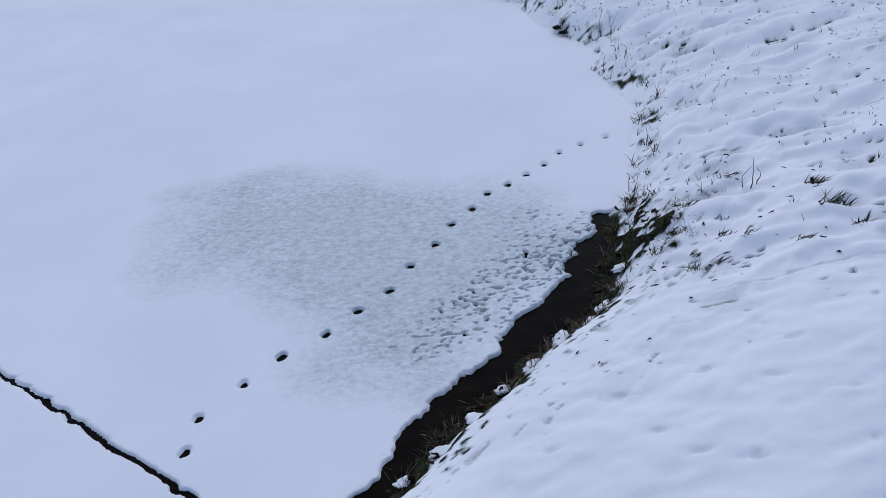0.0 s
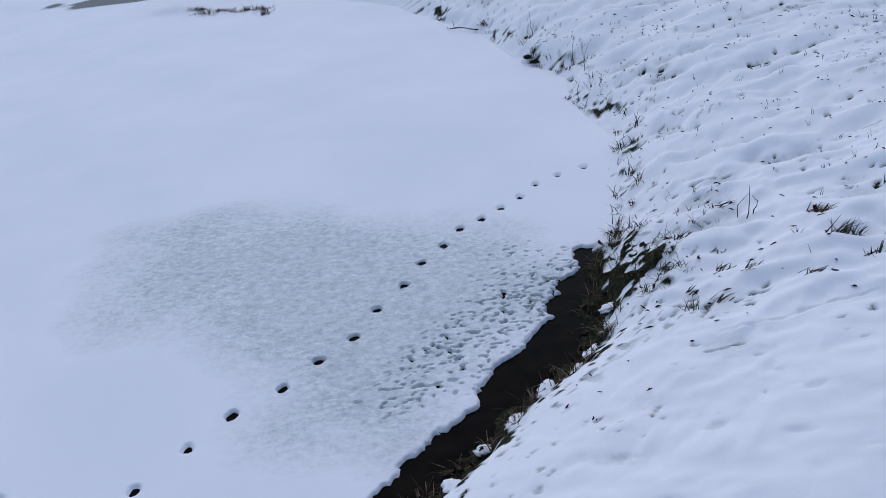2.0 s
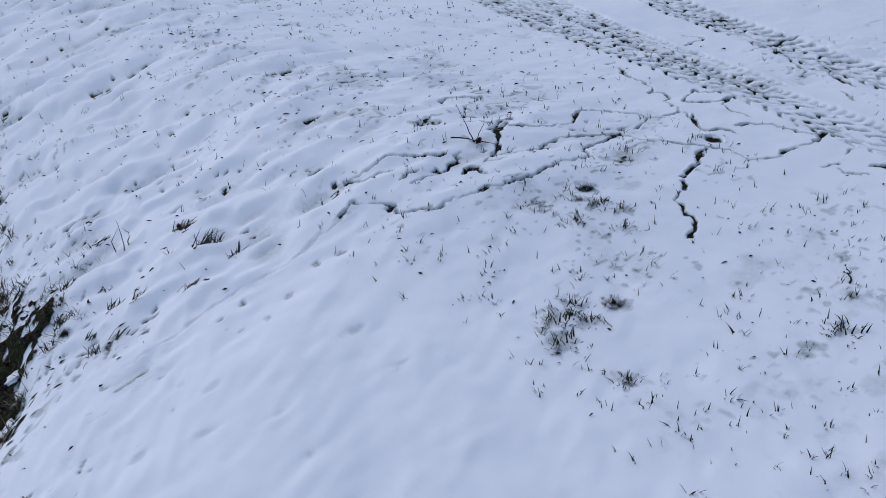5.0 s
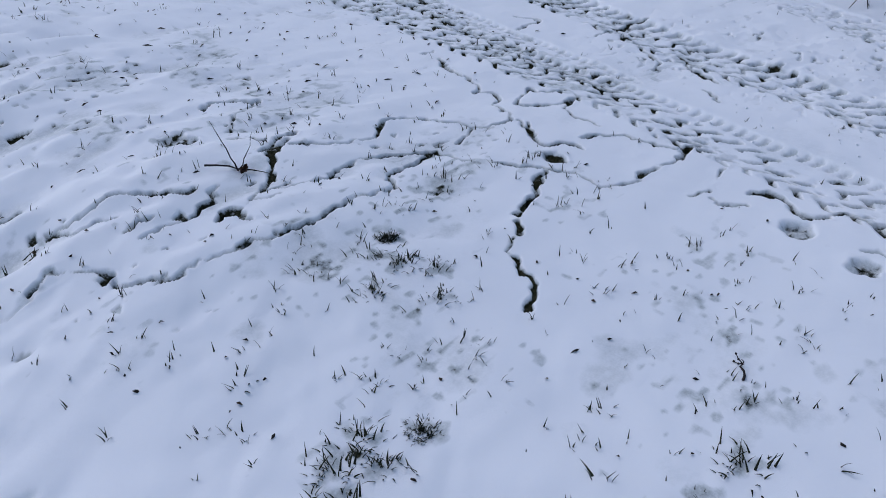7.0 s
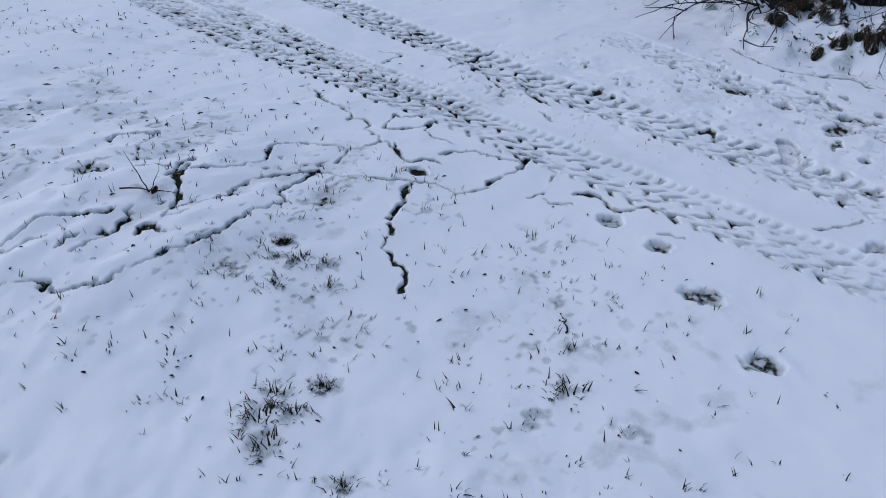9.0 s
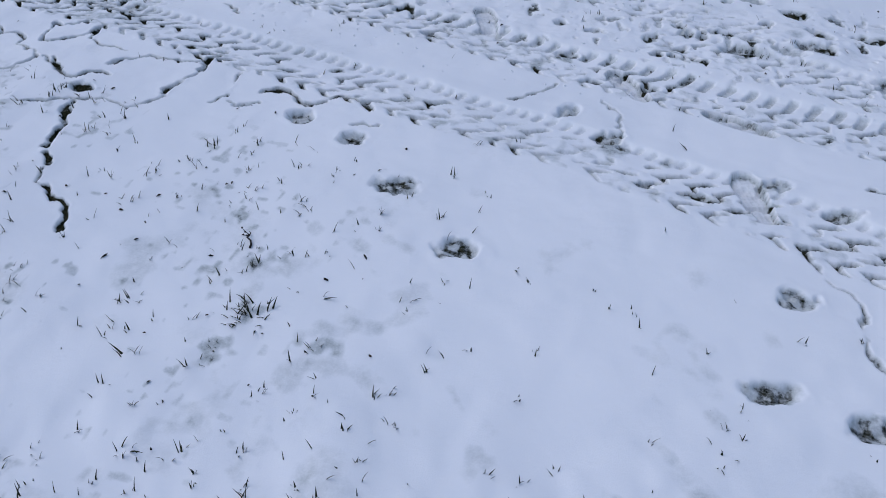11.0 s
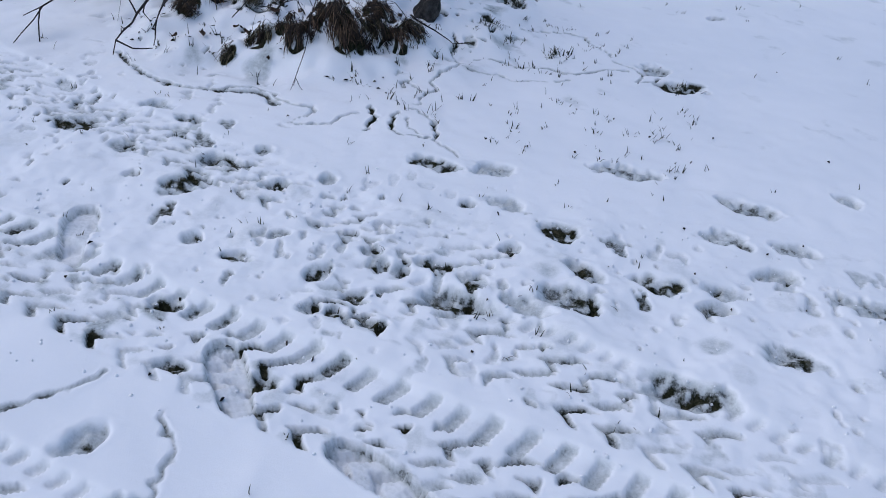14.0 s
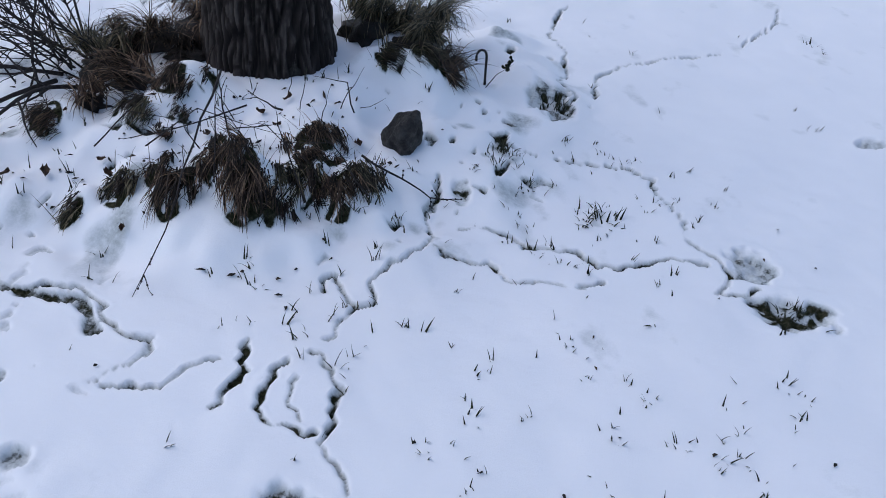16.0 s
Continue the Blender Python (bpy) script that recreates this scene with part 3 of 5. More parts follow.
groove([(4.29, 2.15), (4.24, 2.19), (4.23, 2.27), (4.21, 2.34), (4.22, 2.41), (4.18, 2.44), (4.13, 2.48)], 0.008, 0.02, 0.3)
groove([(4.13, 2.48), (4.08, 2.51)], 0.013, 0.02, 0.6)
groove([(4.21, 2.52), (4.21, 2.60), (4.21, 2.64), (4.23, 2.69)], 0.009, 0.02, 0.4)
groove([(4.24, 2.72), (4.34, 2.75)], 0.016, 0.02, 0.8)
groove([(4.33, 2.96), (4.27, 2.93), (4.23, 2.93), (4.15, 2.88), (4.18, 2.83), (4.24, 2.79), (4.29, 2.75)], 0.010, 0.02, 0.4)
groove([(4.34, 2.97), (4.31, 2.91), (4.36, 2.86), (4.41, 2.83)], 0.009, 0.02, 0.3)
groove([(4.04, 2.73), (3.95, 2.65), (3.93, 2.61), (3.95, 2.56), (4.01, 2.51), (4.01, 2.46)], 0.011, 0.02, 0.5)
groove([(3.84, 2.57), (3.88, 2.56), (3.89, 2.52)], 0.010, 0.02, 0.4)
groove([(3.88, 2.51), (3.88, 2.45)], 0.014, 0.02, 0.7)
groove([(4.02, 2.77), (4.00, 2.72), (4.00, 2.69)], 0.009, 0.02, 0.4)
groove([(3.76, 2.44), (3.70, 2.44), (3.66, 2.40), (3.62, 2.37), (3.55, 2.36)], 0.012, 0.02, 0.5)
groove([(3.55, 2.36), (3.51, 2.35), (3.47, 2.33)], 0.015, 0.02, 0.9)
groove([(3.43, 2.31), (3.38, 2.26), (3.35, 2.25)], 0.015, 0.02, 0.9)
groove([(3.35, 2.25), (3.28, 2.23), (3.27, 2.19)], 0.009, 0.02, 0.5)
groove([(3.27, 2.19), (3.25, 2.15), (3.22, 2.10), (3.20, 2.06), (3.17, 2.03), (3.11, 2.01)], 0.016, 0.02, 1.0)
groove([(4.24, 1.97), (4.16, 1.97), (4.10, 1.95), (4.05, 1.95)], 0.011, 0.02, 0.5)
groove([(4.04, 1.95), (3.97, 1.97)], 0.016, 0.02, 0.9)
groove([(3.99, 1.92), (3.97, 1.88), (3.99, 1.84), (4.02, 1.80)], 0.011, 0.02, 0.6)
groove([(4.11, 1.83), (4.13, 1.79), (4.14, 1.74)], 0.016, 0.02, 0.9)
groove([(4.14, 1.74), (4.12, 1.70), (4.09, 1.66), (4.08, 1.61), (4.11, 1.56)], 0.011, 0.02, 0.5)
groove([(4.11, 1.56), (4.17, 1.53), (4.19, 1.50), (4.19, 1.46), (4.16, 1.42), (4.12, 1.38)], 0.009, 0.02, 0.3)
groove([(4.01, 1.39), (4.03, 1.36), (4.02, 1.33), (4.04, 1.30)], 0.010, 0.02, 0.3)
groove([(5.14, 2.71), (5.10, 2.64), (5.02, 2.59), (4.97, 2.52)], 0.010, 0.02, 0.4)
groove([(4.97, 2.52), (4.93, 2.45), (4.91, 2.38)], 0.014, 0.02, 0.8)
groove([(4.81, 2.40), (4.78, 2.34), (4.73, 2.28)], 0.012, 0.02, 0.7)
groove([(5.09, 2.89), (5.02, 2.79), (4.99, 2.73), (4.94, 2.69), (4.87, 2.69)], 0.010, 0.02, 0.3)
groove([(4.89, 3.49), (5.02, 3.50), (5.08, 3.48)], 0.013, 0.02, 0.7)
groove([(5.09, 3.50), (5.08, 3.58), (5.06, 3.62)], 0.009, 0.02, 0.3)
groove([(5.03, 3.13), (5.22, 3.13), (5.39, 3.13), (5.46, 3.08)], 0.011, 0.02, 0.5)
groove([(3.17, 3.72), (3.25, 3.74), (3.33, 3.70), (3.36, 3.66)], 0.009, 0.02, 0.4)
groove([(3.35, 3.64), (3.40, 3.64)], 0.013, 0.02, 0.8)
groove([(3.35, 3.62), (3.27, 3.56), (3.21, 3.53), (3.15, 3.46), (3.12, 3.44)], 0.010, 0.02, 0.4)
groove([(3.06, 3.38), (3.09, 3.33)], 0.014, 0.02, 0.8)
groove([(3.13, 3.33), (3.15, 3.27)], 0.016, 0.02, 0.9)
groove([(3.27, 3.26), (3.21, 3.26), (3.15, 3.21), (3.08, 3.18)], 0.012, 0.02, 0.7)
groove([(3.21, 3.22), (3.09, 3.15), (3.04, 3.08), (2.98, 3.03), (2.92, 3.00)], 0.013, 0.02, 0.8)
groove([(2.53, 3.29), (2.59, 3.27), (2.63, 3.24), (2.67, 3.21)], 0.010, 0.02, 0.5)
groove([(2.69, 3.19), (2.71, 3.16), (2.75, 3.14)], 0.012, 0.02, 0.8)
groove([(2.53, 3.29), (2.47, 3.28), (2.42, 3.29), (2.38, 3.32), (2.33, 3.34)], 0.007, 0.02, 0.1)
groove([(2.83, 3.11), (2.79, 3.10), (2.77, 3.06), (2.72, 3.07), (2.68, 3.04)], 0.010, 0.02, 0.5)
groove([(2.32, 3.34), (2.36, 3.30), (2.39, 3.24), (2.45, 3.23), (2.49, 3.18)], 0.008, 0.02, 0.2)
groove([(2.47, 3.10), (2.50, 3.09), (2.55, 3.12), (2.58, 3.10)], 0.009, 0.02, 0.4)
groove([(2.49, 3.04), (2.54, 3.04), (2.59, 3.04), (2.65, 3.04), (2.69, 3.05), (2.74, 3.07)], 0.008, 0.02, 0.2)
groove([(2.72, 2.95), (2.75, 2.97), (2.77, 2.97), (2.80, 2.94), (2.78, 2.90), (2.79, 2.87)], 0.013, 0.02, 0.6)
groove([(2.85, 2.97), (2.89, 2.94), (2.94, 2.93)], 0.008, 0.02, 0.2)
groove([(1.11, 3.03), (1.37, 3.04), (1.59, 3.07), (1.78, 3.04), (1.91, 3.03), (2.03, 3.06), (2.15, 3.08), (2.27, 3.05), (2.30, 2.98)], 0.011, 0.004, -0.95)
groove([(3.80, -0.20), (3.70, -0.26), (3.64, -0.29), (3.58, -0.37), (3.53, -0.39), (3.48, -0.36), (3.41, -0.39), (3.34, -0.43), (3.29, -0.51), (3.23, -0.56)], 0.009, 0.016, -0.1)
groove([(4.51, 0.55), (4.44, 0.48), (4.28, 0.45)], 0.009, 0.016, -0.1)
groove([(4.38, 0.90), (4.50, 0.81), (4.59, 0.76)], 0.012, 0.012, 0)
groove([(4.19, -0.40), (4.18, -0.57), (4.15, -0.70)], 0.015, 0.012, 0.2)
groove([(6.15, 1.41), (6.15, 1.33), (6.19, 1.30), (6.22, 1.21), (6.20, 1.12), (6.15, 1.07), (6.14, 1.00), (6.16, 0.94), (6.13, 0.92), (6.05, 0.93), (5.98, 0.95)], 0.0058, 0.018, 0.4)
groove([(5.99, 0.92), (6.04, 0.82), (6.09, 0.81), (6.14, 0.80), (6.19, 0.76)], 0.0058, 0.018, 0.2)
groove([(6.27, 0.74), (6.21, 0.71), (6.18, 0.68), (6.12, 0.68), (6.06, 0.68)], 0.0095, 0.018, 0.75)
groove([(6.26, 0.62), (6.19, 0.62), (6.12, 0.61), (6.09, 0.59), (6.08, 0.54), (6.09, 0.46)], 0.0095, 0.018, 0.75)
groove([(6.31, 0.59), (6.29, 0.52), (6.24, 0.46), (6.16, 0.44), (6.08, 0.43), (6.03, 0.35), (6.00, 0.30)], 0.0058, 0.018, 0.5)
groove([(6.22, 0.57), (6.15, 0.54), (6.12, 0.49)], 0.0058, 0.018, 0.4)
groove([(6.36, 0.59), (6.42, 0.58), (6.48, 0.59), (6.53, 0.56), (6.60, 0.60), (6.66, 0.58)], 0.0058, 0.018, 0.3)
groove([(6.52, 0.69), (6.55, 0.71), (6.59, 0.69), (6.53, 0.63), (6.49, 0.59)], 0.0058, 0.018, 0.2)
groove([(6.66, 0.58), (6.78, 0.55), (6.85, 0.54), (6.91, 0.60), (7.03, 0.62), (7.09, 0.66)], 0.0058, 0.018, 0.2)
groove([(6.81, 0.52), (6.81, 0.45), (6.84, 0.38), (6.80, 0.30), (6.83, 0.21), (6.87, 0.10), (6.92, 0.07)], 0.0058, 0.018, 0.4)
groove([(6.94, 0.50), (6.97, 0.44), (6.98, 0.36), (6.96, 0.32), (6.98, 0.26), (7.01, 0.18), (6.98, 0.11), (7.00, 0.05), (7.06, -0.01), (7.11, -0.08), (7.13, -0.15)], 0.0058, 0.018, 0.5)
groove([(7.36, 0.58), (7.41, 0.50), (7.45, 0.38), (7.50, 0.28), (7.52, 0.19), (7.49, 0.11), (7.40, 0.06), (7.33, -0.03), (7.26, -0.06), (7.20, -0.07), (7.18, -0.14), (7.12, -0.22)], 0.0058, 0.018, 0.4)
groove([(8.76, 0.84), (8.57, 0.82), (8.41, 0.79), (8.25, 0.66), (8.09, 0.60), (7.92, 0.58), (7.87, 0.49), (7.75, 0.49)], 0.0058, 0.018, 0.3)
groove([(7.94, 0.44), (8.12, 0.48), (8.25, 0.43), (8.42, 0.30), (8.62, 0.11)], 0.0058, 0.018, 0)
groove([(8.73, 0.07), (9.03, -0.02), (9.26, -0.01)], 0.0058, 0.018, 0.1)
groove([(7.14, -0.21), (7.02, -0.21), (7.04, -0.26), (7.07, -0.30)], 0.0058, 0.018, 0.5)
groove([(4.01, 5.90), (4.16, 5.24), (4.37, 4.70), (4.53, 4.06)], 0.05, 0.006, -1.1)
groove([(4.21, 6.21), (4.35, 5.50), (4.54, 4.91), (4.67, 4.20)], 0.05, 0.006, -1.1)
groove([(6.33, 1.90), (6.22, 1.76), (6.14, 1.60), (6.13, 1.42), (6.14, 1.31), (6.19, 1.18), (6.12, 1.07)], 0.014, 0.016, 0.3)
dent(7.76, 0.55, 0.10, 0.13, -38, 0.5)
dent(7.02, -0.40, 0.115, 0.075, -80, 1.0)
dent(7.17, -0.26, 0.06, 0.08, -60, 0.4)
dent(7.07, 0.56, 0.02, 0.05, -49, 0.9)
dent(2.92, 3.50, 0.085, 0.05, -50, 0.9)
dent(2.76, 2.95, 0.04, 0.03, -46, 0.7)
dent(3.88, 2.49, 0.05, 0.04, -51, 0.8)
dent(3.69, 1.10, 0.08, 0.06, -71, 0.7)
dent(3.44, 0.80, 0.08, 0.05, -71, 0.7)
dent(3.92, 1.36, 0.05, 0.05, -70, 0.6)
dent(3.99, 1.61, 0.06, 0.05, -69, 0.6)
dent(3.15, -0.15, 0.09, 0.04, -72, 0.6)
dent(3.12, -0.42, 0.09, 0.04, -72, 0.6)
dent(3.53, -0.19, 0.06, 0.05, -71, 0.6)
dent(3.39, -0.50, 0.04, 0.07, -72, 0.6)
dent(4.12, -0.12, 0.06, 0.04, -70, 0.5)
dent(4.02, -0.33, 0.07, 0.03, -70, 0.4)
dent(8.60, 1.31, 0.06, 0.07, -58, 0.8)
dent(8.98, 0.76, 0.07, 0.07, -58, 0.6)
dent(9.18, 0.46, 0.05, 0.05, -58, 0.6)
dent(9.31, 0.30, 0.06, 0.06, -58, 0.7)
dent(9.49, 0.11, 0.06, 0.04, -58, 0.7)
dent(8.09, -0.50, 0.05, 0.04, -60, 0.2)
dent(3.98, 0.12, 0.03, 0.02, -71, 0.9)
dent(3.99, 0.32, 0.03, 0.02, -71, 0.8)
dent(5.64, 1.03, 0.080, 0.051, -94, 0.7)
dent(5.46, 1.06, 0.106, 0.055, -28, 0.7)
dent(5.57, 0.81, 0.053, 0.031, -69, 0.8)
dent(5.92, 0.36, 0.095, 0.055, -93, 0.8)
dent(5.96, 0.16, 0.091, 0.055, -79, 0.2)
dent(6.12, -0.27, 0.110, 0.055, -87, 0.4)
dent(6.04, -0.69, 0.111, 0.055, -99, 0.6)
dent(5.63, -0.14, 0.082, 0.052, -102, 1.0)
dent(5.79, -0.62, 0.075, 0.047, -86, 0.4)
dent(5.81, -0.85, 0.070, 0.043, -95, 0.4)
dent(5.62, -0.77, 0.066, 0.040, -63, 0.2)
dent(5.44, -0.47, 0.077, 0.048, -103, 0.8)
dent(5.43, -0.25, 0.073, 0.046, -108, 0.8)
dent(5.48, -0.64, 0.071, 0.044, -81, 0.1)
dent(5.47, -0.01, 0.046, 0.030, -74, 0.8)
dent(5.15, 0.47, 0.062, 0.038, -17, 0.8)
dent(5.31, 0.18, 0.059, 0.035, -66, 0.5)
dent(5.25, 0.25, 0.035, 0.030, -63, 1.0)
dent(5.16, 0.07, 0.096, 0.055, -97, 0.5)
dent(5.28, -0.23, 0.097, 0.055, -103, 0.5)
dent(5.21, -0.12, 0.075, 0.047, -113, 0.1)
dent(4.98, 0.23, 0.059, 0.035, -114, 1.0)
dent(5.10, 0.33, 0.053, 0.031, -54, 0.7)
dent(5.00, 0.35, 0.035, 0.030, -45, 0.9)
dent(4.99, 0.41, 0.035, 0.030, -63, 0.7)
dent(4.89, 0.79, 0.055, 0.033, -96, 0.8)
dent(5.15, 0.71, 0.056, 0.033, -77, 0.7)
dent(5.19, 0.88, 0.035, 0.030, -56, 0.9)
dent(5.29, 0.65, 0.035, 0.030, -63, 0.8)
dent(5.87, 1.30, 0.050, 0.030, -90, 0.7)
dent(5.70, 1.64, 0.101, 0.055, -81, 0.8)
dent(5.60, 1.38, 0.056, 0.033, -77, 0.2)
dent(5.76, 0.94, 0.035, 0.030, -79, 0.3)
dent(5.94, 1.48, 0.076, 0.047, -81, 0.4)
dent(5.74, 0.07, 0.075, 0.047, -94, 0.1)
dent(5.45, 1.25, 0.039, 0.030, -59, 0.5)
dent(5.69, 0.18, 0.035, 0.030, -135, 0.8)
dent(5.25, 0.32, 0.035, 0.030, -63, 0.9)
dent(5.30, 0.36, 0.039, 0.030, -59, 0.5)
dent(5.76, -0.69, 0.040, 0.030, -81, 0.5)
dent(5.38, -0.62, 0.053, 0.031, -69, 0.3)
dent(4.38, 0.67, 0.070, 0.043, -24, 0.5)
dent(4.25, 0.48, 0.064, 0.039, -68, 0.6)
dent(4.06, -0.77, 0.097, 0.055, -77, 0.5)
dent(4.05, -0.94, 0.061, 0.037, -101, 0.7)
dent(5.00, -0.55, 0.135, 0.055, -92, 0.5)
dent(5.23, -0.82, 0.083, 0.052, -106, 0.7)
dent(5.19, -1.17, 0.050, 0.030, -97, 0.7)
dent(4.62, -0.91, 0.040, 0.030, -99, 0.8)
dent(4.50, -0.93, 0.056, 0.033, -77, 0.9)
dent(4.69, 0.41, 0.061, 0.037, -61, 0.9)
dent(4.67, 0.62, 0.045, 0.030, -82, 0.6)
dent(4.87, 1.40, 0.051, 0.030, -76, 0.7)
dent(5.54, -1.07, 0.145, 0.055, -90, 0.4)
dent(6.23, -1.03, 0.063, 0.038, -131, 0.1)
dent(5.66, 0.65, 0.035, 0.030, -37, 0.2)
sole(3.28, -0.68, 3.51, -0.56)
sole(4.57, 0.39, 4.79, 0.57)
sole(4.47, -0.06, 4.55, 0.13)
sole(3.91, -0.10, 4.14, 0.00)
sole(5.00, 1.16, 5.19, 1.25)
for x, y, r in ((2.56, 1.90, 0.055), (3.06, 2.54, 0.06), (2.98, 2.42, 0.05), (3.05, 2.32, 0.04), (2.95, 2.22, 0.06), (2.44, 1.98, 0.06), (2.33, 1.98, 0.07), (2.26, 1.88, 0.08), (2.40, 1.90, 0.06),
                (7.21, 0.18, 0.05), (7.30, 0.54, 0.06), (2.98, 1.27, 0.06), (2.28, 1.58, 0.06), (2.83, 1.30, 0.06), (2.91, 1.03, 0.06)):
    COVER_SHADE -= 0.36 * (1 - smooth(np.hypot(X - x, Y - y) + 0.045 * grid_noise(X, Y, 0.03, 76), 0.2 * r, r))
for x, y in ((0.86, 2.02), (1.02, 1.98), (1.31, 1.75), (0.69, 2.41), (0.97, 2.46), (1.78, 2.43), (1.17, 2.36), (1.35, 2.00), (1.27, 2.57), (1.37, 2.24), (0.77, 2.15), (0.43, 2.14), (1.78, 2.15)):
    r = np.hypot((X - x) / 0.034, (Y - y) / 0.020) + 0.6 * grid_noise(X, Y, 0.025, 77)
    Z -= 0.010 * np.exp(-r ** 2)
    COVER_SHADE -= 0.16 * np.exp(-r ** 2)
ground = sheet("ground", GX, GY, Z, SNOW, cover_shade=np.clip(COVER_SHADE, -0.6, 1))
tagged(ground, "snow-covered lawn with wheel tracks, boot prints and animal runs", "ground", kind="structure")


def ground_at(x, y):
    i = min(max(int(np.searchsorted(GY, y)), 0), len(GY) - 1)
    j = min(max(int(np.searchsorted(GX, x)), 0), len(GX) - 1)
    return float(Z[i, j])


# ---- the pond ----
IX = spaced((-9.0, -2.4, 0.09), (-2.4, -1.3, 0.018), (-1.3, 0.8, 0.0075), (0.8, 1.4, 0.02))
IY = spaced((-2.6, 1.0, 0.06), (1.0, 2.1, 0.03), (2.1, 4.55, 0.0075), (4.55, 5.6, 0.018), (5.6, 17.0, 0.1))
PX, PY = np.meshgrid(IX, IY)
rim = -to_line(PX, PY, EDGE)[0] + 0.03 * grid_noise(PX, PY, 0.12, 201) + 0.018 * grid_noise(PX, PY, 0.035, 202) + 0.008 * grid_noise(PX, PY, 0.016, 203)
hull = np.array([(-1.75, 4.1), (-1.83, 5.0), (-1.31, 5.25), (-0.46, 4.95), (0.48, 4.6), (0.78, 4.2), (0.29, 3.25), (0.03, 2.83), (-0.3, 2.9), (-0.9, 3.55), (-1.75, 4.1)])
around = to_line(PX, PY, hull)[0]
WET = smooth(around + 0.14 * fractal(PX, PY, 0.45, 3, 205), -0.45, 0.55)
ICE_Z = ICE + 0.004 * fractal(PX, PY, 1.3, 2, 207) - 0.006 * WET + 0.003 * WET * fractal(PX, PY, 0.06, 2, 209)
# Small thaw holes, thickest near the open edge.
speck = grid_noise(PX + 0.3 * PY, 1.4 * PY, 0.019, 211) + 0.35 * grid_noise(PX, PY, 0.012, 212)
density = WET * (1 - smooth(rim, 0.0, 0.62)) * smooth(PY, 2.9, 3.3)
specks = smooth(speck + 0.85 * density + 0.15 * grid_noise(PX, PY, 0.25, 213), 0.95, 1.04) * smooth(density, 0.1, 0.35)
ICE_Z -= 0.05 * specks
WET = np.clip(WET + 0.35 * WET * (1 - smooth(rim, 0.0, 0.25)), 0, 1.15)
WET += 1.3 * specks
WET += 3.0 * (1 - smooth(np.hypot((PX + 5.3) / 1.5, (PY - 14.5) / 0.55) + 0.3 * grid_noise(PX, PY, 0.3, 243), 0.7, 1.0))
# A line of paw prints across the ice.
paws = [(-0.97, 2.53), (-0.98, 2.73), (-0.85, 2.95), (-0.73, 3.14), (-0.56, 3.3), (-0.44, 3.49), (-0.31, 3.66), (-0.23, 3.89), (-0.12, 4.11), (-0.05, 4.34), (0.06, 4.52), (0.14, 4.71),
        (0.26, 4.82), (0.37, 4.95), (0.48, 5.08), (0.58, 5.25), (0.72, 5.36), (0.89, 5.46)]
for n, (cx, cy) in enumerate(paws):
    q = np.hypot((PX - cx) / 0.026, (PY - cy) / 0.034) + 0.2 * grid_noise(PX, PY, 0.02, 221)
    ICE_Z -= (0.05 if 2 < n < 13 else 0.022) * (1 - smooth(q, 0.55, 1.1))
    WET += (1.2 if n > 2 else 0.3) * (1 - smooth(q, 0.5, 0.95))
# The crack across the near ice, and the edge itself, dip under the water.
crack, run = to_line(PX, PY, np.array([(-4.6, 4.9), (-3.0, 3.76), (-2.04, 3.11), (-1.63, 2.83), (-1.28, 2.58), (-0.84, 2.27), (-0.5, 2.02)]))
crack = np.abs(crack + 0.012 * grid_noise(PX, PY, 0.06, 231) + 0.006 * grid_noise(PX, PY, 0.02, 232))
ICE_Z -= 0.07 * (1 - smooth(crack, 0.003, 0.007 + 0.0052 * np.maximum(run - 2.0, 0)))
ICE_Z = np.where(rim < 0.04, ICE_Z - 0.12 * (1 - smooth(rim, -0.015, 0.03)), ICE_Z)
pond_ice = sheet("pond_ice", IX, IY, ICE_Z, SLUSH, greyed=np.clip(WET, 0, 2.2))
tagged(pond_ice, "frozen pond under snow, soaked to grey slush, with paw prints", "ice", kind="structure")
WX, WY = np.array([-300.0, -3.0, -0.5, 1.6]), np.array([-3.0, 1.8, 4.6, 13.0, 300.0])
water = sheet("water", WX, WY, np.full((5, 4), ICE - 0.019), WATER)
tagged(water, "dark open water between the ice and the bank", "water", kind="structure")


# ---- builders for plants and loose things ----
def part(name, bm, mat, parent=None, label="", smoothed=True):
    me = bpy.data.meshes.new(name)
    bm.to_mesh(me)
    bm.free()
    me.materials.append(mat)
    if smoothed:
        me.polygons.foreach_set("use_smooth", np.ones(len(me.polygons), bool))
    ob = new(name, me)
    if parent is not None:
        ob.parent = parent
    if label:
        ob["label"] = label
    return ob


def tube(bm, points, radii, sides=5):
    """A bent rod through the points, closed at both ends."""
    rings, pts = [], [Vector(p) for p in points]
    for n, p in enumerate(pts):
        ahead = (pts[min(n + 1, len(pts) - 1)] - pts[max(n - 1, 0)]).normalized()
        side = ahead.cross(Vector((0.31, 0.2, 0.93))).normalized()
        up = side.cross(ahead)
        rings.append([bm.verts.new(p + radii[n] * (math.cos(a) * side + math.sin(a) * up)) for a in (2 * math.pi * k / sides for k in range(sides))])
    for a, b in zip(rings[:-1], rings[1:]):
        for k in range(sides):
            bm.faces.new((a[k], a[(k + 1) % sides], b[(k + 1) % sides], b[k]))
    bm.faces.new(rings[0][::-1])
    bm.faces.new(rings[-1])


